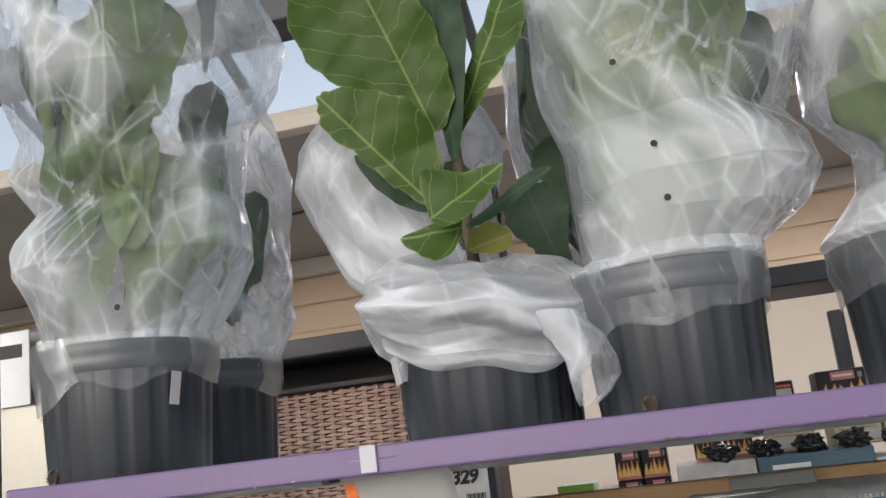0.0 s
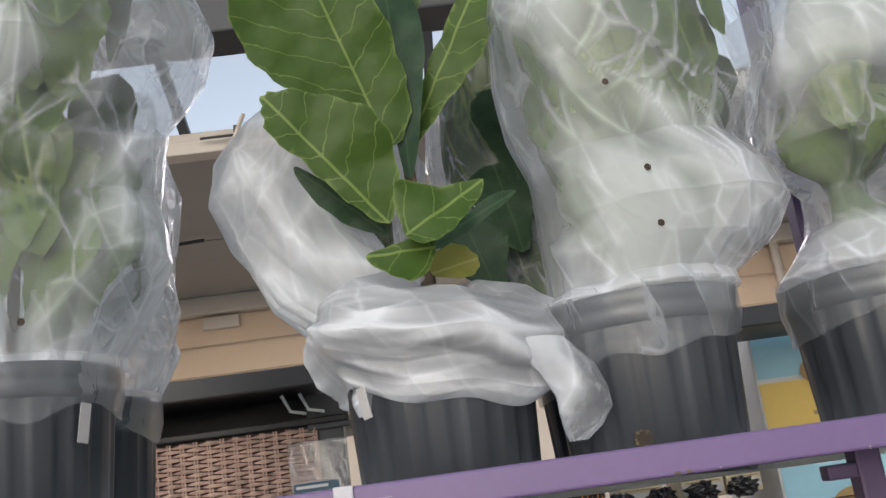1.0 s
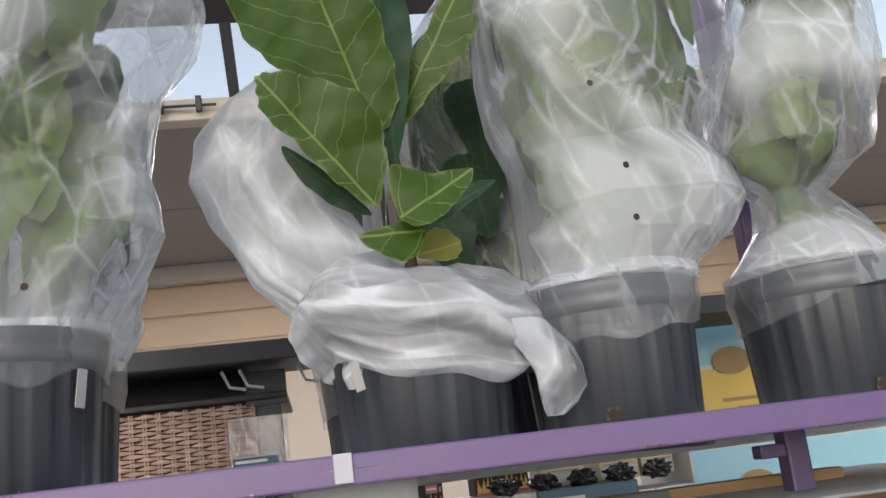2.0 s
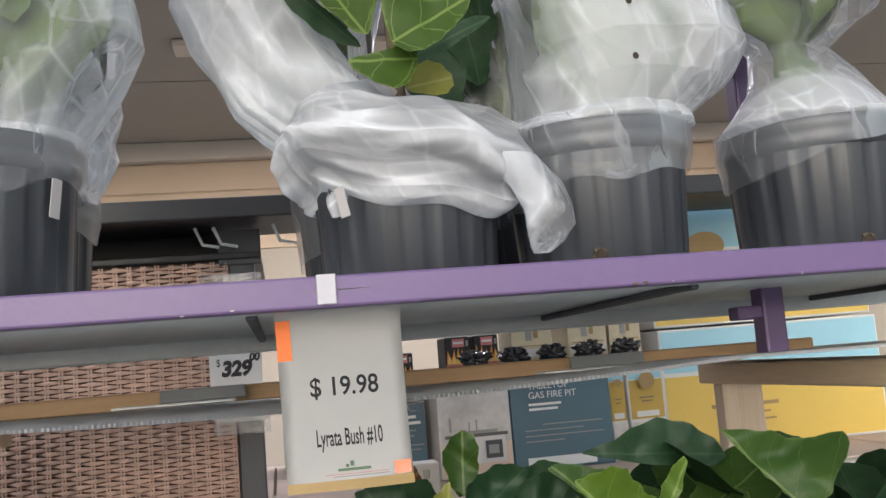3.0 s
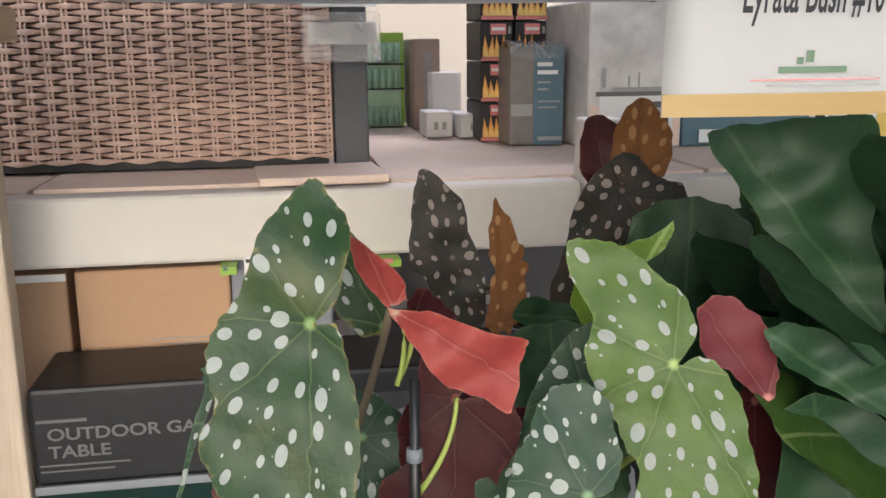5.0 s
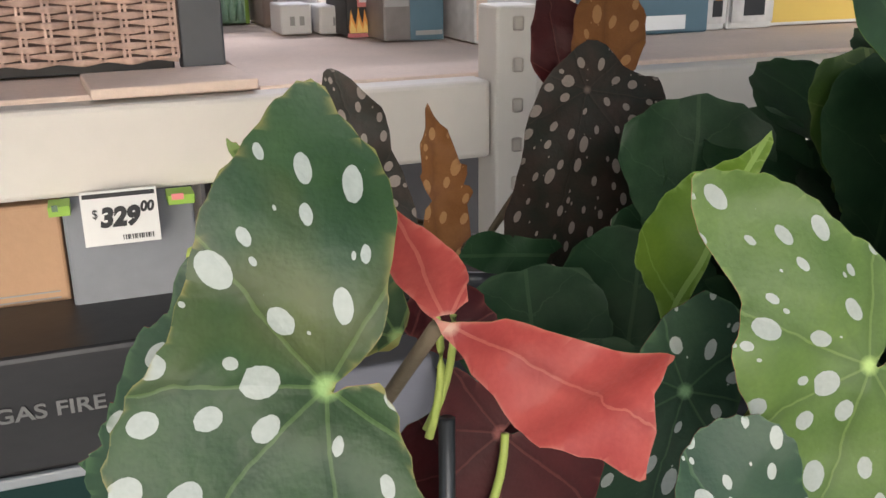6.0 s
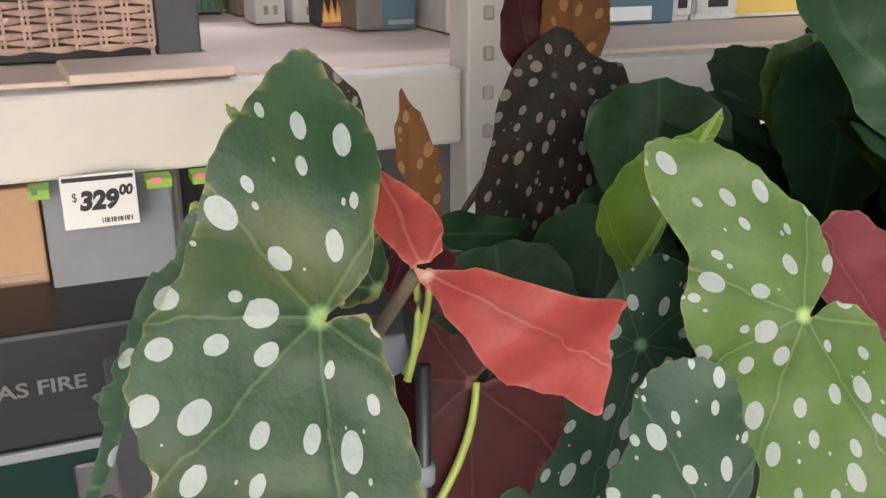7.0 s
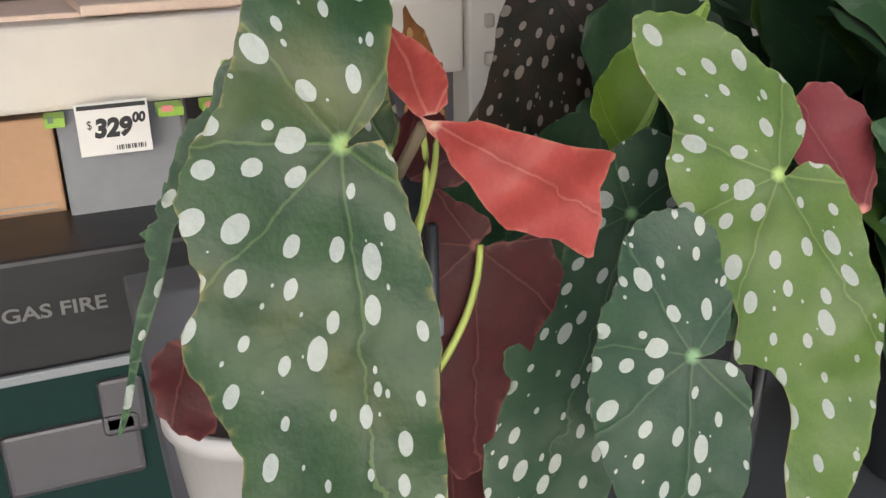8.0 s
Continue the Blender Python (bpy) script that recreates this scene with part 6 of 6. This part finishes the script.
leaf(BG3, (0.0, 1.83, 1.12), (0, -1, 0.1), [(-8, -2.4), (-6.7, -0.2), (-3.3, -1), (0.6, -1.9), (0.4, -4.2), (-4.3, -4.1)], F_DARK, F_DARK, (0.6, -3), (-8, -2), 0.01, 0.006, 66, "dark curled leaf", 0.7)
for b in ((-0.13, 1.9, 1.12), (-0.08, 1.885, 1.08), (0.05, 1.87, 1.2), (0.02, 1.87, 1.15)):
    stem(BG3, (-0.02, 1.94, 1.06), b, 0.003, (0, 0, 0.01), M_STEM)

# ---- young figs on the stand ----
SPECS = (
    ((0.081, 1.3, 1.259), (-0.08, -0.93, 0.36), ((-6.5, 2.1), (-4.7, 1.8), (-3.2, 2.1), (-3.3, 3.5), (-2.0, 3.9), (0.6, 3.0), (4.1, 3.2), (6.1, 1.7), (6.8, 0.0), (5.8, -2.2), (3.6, -5.1), (1.0, -5.5), (-0.4, -4.1), (-1.1, -2.7), (-2.7, -1.3), (-4.2, 0.1)), F_BRIGHT, (1.0, -5.5), (-6.5, 2.1)),
    ((0.117, 1.31, 1.169), (-0.08, -0.93, 0.36), ((-5.0, 2.2), (-2.7, 2.8), (-0.9, 1.8), (0.6, 2.8), (3.0, 1.8), (6.2, 0.5), (4.0, -0.5), (2.4, -0.6), (0.5, -2.9), (-0.9, -5.4), (-2.3, -2.8), (-4.7, 0.3)), F_BRIGHT, (-0.9, -5.4), (6.2, 0.5)),
    ((0.235, 1.31, 1.295), (-0.08, -0.93, 0.36), ((-4.3, 3.0), (-1.8, 3.5), (0.6, 2.9), (2.4, 0.6), (3.6, -1.5), (2.7, -3.6), (0.5, -3.8), (-0.9, -1.3), (-2.8, 0.2)), F_BRIGHT, (0.5, -3.8), (-4.3, 3.0)),
    ((0.297, 1.32, 1.295), (-0.08, -0.93, 0.36), ((-2.2, -2.4), (-1.0, 0.6), (1.0, 3.3), (2.9, 4.0), (1.5, 0.5), (-0.5, -2.5), (-1.7, -3.5)), F_BRIGHT, (-1.7, -3.5), (2.9, 4.0)),
    ((0.27, 1.29, 1.236), (-0.08, -0.93, 0.36), ((-3.4, -3.4), (-2.2, -0.5), (-0.1, 1.7), (2.6, 3.4), (4.3, 3.8), (2.1, 0.7), (-0.3, -1.5), (-2.7, -4.0)), F_BRIGHT, (-2.7, -4.0), (4.3, 3.8)),
    ((0.212, 1.28, 1.182), (-0.08, -0.93, 0.36), ((-4.9, 3.8), (-3.1, 2.9), (0.6, 2.1), (3.6, 0.6), (4.4, -1.2), (3.3, -3.6), (1.0, -3.8), (-1.4, -1.7), (-3.6, 0.9)), F_BRIGHT, (1.0, -3.8), (-4.9, 3.8)),
    ((0.32, 1.27, 1.144), (-0.08, -0.93, 0.36), ((-6.8, -1.7), (-3.6, -0.5), (0.2, 1.0), (3.5, 2.3), (5.9, 2.6), (4.5, -0.0), (0.4, -1.5), (-3.9, -2.1)), F_BRIGHT, (-3.9, -2.1), (5.9, 2.6)),
    ((0.404, 1.33, 1.254), (-0.08, -0.93, 0.36), ((-7.1, -1.6), (-3.8, 0.7), (0.8, 1.5), (6.0, 1.9), (7.9, 1.2), (3.7, -0.2), (-1.6, -1.2), (-5.6, -2.1)), F_BRIGHT, (-5.6, -2.1), (7.9, 1.2)),
    ((0.445, 1.34, 1.32), (-0.08, -0.93, 0.36), ((-5.9, 4.0), (-2.1, 3.5), (2.2, 2.1), (5.9, 0.6), (4.8, -4.5), (0.8, -4.9), (-1.8, -1.7), (-3.9, 1.0)), F_MID, (0.8, -4.9), (-5.9, 4.0)),
    ((0.4, 1.33, 1.2), (-0.08, -0.93, 0.36), ((-5.1, 0.9), (-1.6, 3.8), (3.6, 4.2), (5.7, 1.6), (3.5, -3.2), (-1.2, -4.2), (-4.8, -2.8)), F_MID, (-1.2, -4.2), (3.6, 4.2)),
    ((0.035, 1.4, 1.25), (0, -1, 0.05), ((2.9, 7.4), (3.2, 4.5), (2.9, 1.5), (1.6, -0.2), (0.4, 1), (-0.1, 4), (1.1, 6)), F_YELLOW, (1.6, -0.2), (2.9, 7.4)),
    ((0.12, 1.46, 1.3), (-0.1, -0.99, 0.1), ((-5.2, 5.4), (-3, 7.6), (-1.1, 7.2), (-0.8, 4.1), (-1.2, 1), (-3.1, -0.2), (-4.7, 1.7)), F_MID, (-3, 0), (-2.5, 7.5)),
    ((0.17, 1.46, 1.27), (-0.1, -0.95, 0.29), ((-4.7, 2.6), (-1.3, 5.1), (2.7, 6.3), (6.1, 4.3), (5.2, 1), (2.9, 0.5), (-1.5, 1.9)), F_DARK, (-4.5, 2.5), (6, 4)),
    ((0.3, 1.45, 1.3), (0, -0.96, 0.29), ((-5, 3.8), (-1.1, 5), (5.4, 7.4), (10.7, 5.3), (13.7, 1.8), (10, 0.6), (3.9, 1.5)), F_DARK, (13, 2), (-5, 3.8)),
    ((0.36, 1.35, 1.2), (0, -0.93, 0.37), ((-7.3, 0.4), (-3.9, -0.4), (1.4, -2.5), (-2.5, -2.8), (-6.1, -2)), F_MID, (-7, -0.5), (1.4, -2.5)),
)
YOUNG = []
for k, (x, y) in enumerate(((0.12, 1.47), (0.22, 1.43), (0.34, 1.45), (0.47, 1.5), (0.22, 1.66), (0.36, 1.7), (0.55, 1.7), (0.66, 1.5), (0.45, 1.78), (0.7, 1.72))):
    f = thing("young_fig", (x, y, 0.951), "young bushy fig with glossy dark and lime leaves", "potted plant", "young figs")
    bm = bmesh.new()
    lathe(bm, [(0.001, 0.951), (0.045, 0.951), (0.058, 1.05), (0.062, 1.05), (0.062, 1.065), (0.055, 1.06), (0.001, 1.05)], x, y, 32)
    part("pot", bm, M_POT, f, "", True)
    YOUNG.append(f)
    rnd = random.Random(90 + k)
    top = (1.21 if y < 1.6 else 1.16) + 0.04 * rnd.random()
    part("stem", tube(bend((x, y, 1.05), (x + 0.01, y, top), (0.006, 0, 0)), 0.005, 8, 0.6), M_STEM, f, "", True)
    for j in range(14):
        z = 1.05 + (top - 1.06) * (j + 0.5) / 14
        a = j * 2.4 + rnd.random()
        out = Vector((math.cos(a), math.sin(a) * 0.9, 0))
        L = 0.13 + 0.06 * rnd.random()
        # Plants beyond y 1.6 carry only the darkest leaf tone.
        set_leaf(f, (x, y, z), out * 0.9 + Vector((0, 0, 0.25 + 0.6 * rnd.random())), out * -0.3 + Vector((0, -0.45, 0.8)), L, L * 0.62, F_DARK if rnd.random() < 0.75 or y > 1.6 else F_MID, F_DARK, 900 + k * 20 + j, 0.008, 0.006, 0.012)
OWNER = (1, 1, 2, 2, 2, 1, 2, 3, 3, 2, 0, 1, 1, 3, 3)
for k, (at, n, ctrl, m, r, tip) in enumerate(SPECS):
    leaf(YOUNG[OWNER[k]], at, n, ctrl, m, m, r, tip, 0.03, 0.014, 400 + k, "lime green new leaf" if m is F_BRIGHT else "yellowing leaf" if m is F_YELLOW else "", 0.7, 0.12)

BROAD = (
    (0, (0.023, 1.47, 1.264), ((-6.5, 5.0), (-3.3, 5.8), (2.3, 5.4), (3.5, 2.0), (4.0, -3.1), (4.4, -8.0), (1.7, -6.0), (-1.5, -2.4), (-4.6, 1.6)), F_DARK, (4.2, -7.5), (-5, 5)),
    (1, (0.124, 1.45, 1.302), ((-3.7, -4.0), (-3.5, -0.2), (-1.7, 2.0), (1.7, 3.2), (4.6, 2.3), (3.1, -0.3), (-0.4, -3.0)), F_DARK, (-3.7, -4), (4, 2.3)),
    (0, (0.004, 1.4, 1.185), ((-3.9, 2.6), (-1.3, 2.6), (1.8, 0.9), (3.2, -1.2), (4.2, -3.5), (1.6, -2.2), (-1.9, -0.3), (-3.7, 1.1)), F_DARK, (4.2, -3.5), (-3.9, 2.2)),
    (1, (0.082, 1.41, 1.159), ((-3.3, -5.7), (-2.4, -1.3), (-1.1, 2.4), (1.8, 5.6), (3.4, 3.3), (2.2, -0.9), (-0.4, -3.2)), F_DARK, (-3.2, -5.5), (2, 5.4)),
    (0, (0.019, 1.4, 1.105), ((-4.8, 2.7), (-2.6, 6.1), (1.7, 4.9), (4.1, 1.2), (5.6, -4.5), (0.0, -6.4), (-4.1, -3.7)), F_DARK, (2, -6), (-2, 6)),
    (1, (0.091, 1.32, 1.102), ((-3.7, 3.7), (-0.7, 2.3), (2.5, -0.4), (4.8, -3.1), (-0.1, -2.9), (-2.8, 0.5)), F_MID, (4.8, -3.1), (-3.7, 3.7)),
    (2, (0.185, 1.44, 1.28), ((-5.6, -0.2), (-1.2, 3.6), (2.7, 3.2), (4.4, 0.1), (2.7, -3.5), (0.1, -1.6), (-3.2, -1.5)), F_DARK, (-5.6, -0.2), (4.2, 0.8)),
    (2, (0.241, 1.4, 1.23), ((-3.4, 3.0), (0.1, 4.1), (2.5, 0.7), (3.4, -4.4), (0.0, -3.0), (-2.5, -0.3)), F_MID, (3.2, -4.2), (-2.4, 3.4)),
    (3, (0.252, 1.38, 1.287), ((-7.1, 4.5), (-3.9, 4.7), (0.2, 3.3), (3.5, 0.6), (5.9, -3.6), (4.4, -7.2), (0.6, -3.5), (-3.7, 1.3)), F_MID, (5, -6.5), (-6.5, 4.5)),
    (2, (0.23, 1.34, 1.18), ((-5.0, 2.9), (-2.8, 1.3), (0.3, 1.2), (3.7, 0.1), (6.1, -1.9), (3.1, -1.8), (-1.6, -2.2), (-3.9, 0.4)), F_BRIGHT, (6, -1.9), (-5, 2.8)),
    (2, (0.238, 1.36, 1.12), ((-3.4, 5.6), (-0.4, 2.9), (2.5, -0.2), (3.1, -4.3), (0.5, -3.7), (-2.3, -0.1)), F_MID, (2, -4), (-3.4, 5.6)),
    (1, (0.082, 1.34, 1.142), ((-0.3, 2.8), (0.6, 1.3), (1.2, -0.7), (0.3, -2.6), (-0.9, -1.6), (-0.9, 0.8)), F_BRIGHT, (0.2, -2.6), (-0.3, 2.8)),
)
for k, (own, at, ctrl, m, r, tip) in enumerate(BROAD):
    leaf(YOUNG[own], at, (-0.1, -0.95, 0.29), ctrl, m, F_PALE if m is not F_BRIGHT else m, r, tip, 0.034, 0.014, 440 + k, "broad glossy dark leaf" if m is F_DARK else "", 0.6, 0.1)

LIME = YOUNG[0]
leaf(LIME, (-0.095, 1.528, 1.223), (-0.19, -0.96, 0.19), [(-2.2, -2.2), (-0.8, 0), (1.4, 1.3), (3.6, 2), (4.9, 2.9), (4.2, 1), (2.4, -0.4), (1.8, -2.5), (-0.1, -5.9), (-1.4, -3.8)], F_BRIGHT, F_BRIGHT, (0, -5), (4.5, 2.6), 0.01, 0.005, 480, "lime green new leaf", 0.6)
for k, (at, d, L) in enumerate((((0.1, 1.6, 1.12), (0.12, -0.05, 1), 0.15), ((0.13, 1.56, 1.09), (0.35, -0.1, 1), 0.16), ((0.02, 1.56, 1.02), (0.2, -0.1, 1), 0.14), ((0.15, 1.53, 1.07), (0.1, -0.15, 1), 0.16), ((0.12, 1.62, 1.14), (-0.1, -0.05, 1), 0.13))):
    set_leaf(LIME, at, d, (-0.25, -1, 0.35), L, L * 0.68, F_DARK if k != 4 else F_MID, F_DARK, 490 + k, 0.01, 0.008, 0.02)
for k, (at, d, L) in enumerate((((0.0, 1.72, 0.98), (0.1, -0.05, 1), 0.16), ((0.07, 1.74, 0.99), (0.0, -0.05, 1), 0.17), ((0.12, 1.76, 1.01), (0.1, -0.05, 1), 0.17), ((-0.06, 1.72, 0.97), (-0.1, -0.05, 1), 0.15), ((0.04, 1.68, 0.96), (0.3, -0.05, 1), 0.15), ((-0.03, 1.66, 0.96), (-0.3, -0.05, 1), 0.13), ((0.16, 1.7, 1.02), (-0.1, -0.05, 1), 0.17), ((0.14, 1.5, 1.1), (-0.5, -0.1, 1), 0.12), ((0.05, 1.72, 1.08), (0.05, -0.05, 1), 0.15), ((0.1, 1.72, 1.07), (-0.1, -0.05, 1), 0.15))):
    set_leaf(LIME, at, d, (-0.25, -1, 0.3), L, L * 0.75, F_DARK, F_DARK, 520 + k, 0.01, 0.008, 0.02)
for k in (0, 1, 2, 3, 7, 4):
    f, rnd = YOUNG[k], random.Random(700 + k)
    x, y = BASES[f.name].x, BASES[f.name].y
    for j in range(7):
        d = Vector(((j - 3) * 0.28 + 0.2 * rnd.random(), -0.7, 0.05 + 0.5 * rnd.random()))
        L = 0.12 + 0.04 * rnd.random()
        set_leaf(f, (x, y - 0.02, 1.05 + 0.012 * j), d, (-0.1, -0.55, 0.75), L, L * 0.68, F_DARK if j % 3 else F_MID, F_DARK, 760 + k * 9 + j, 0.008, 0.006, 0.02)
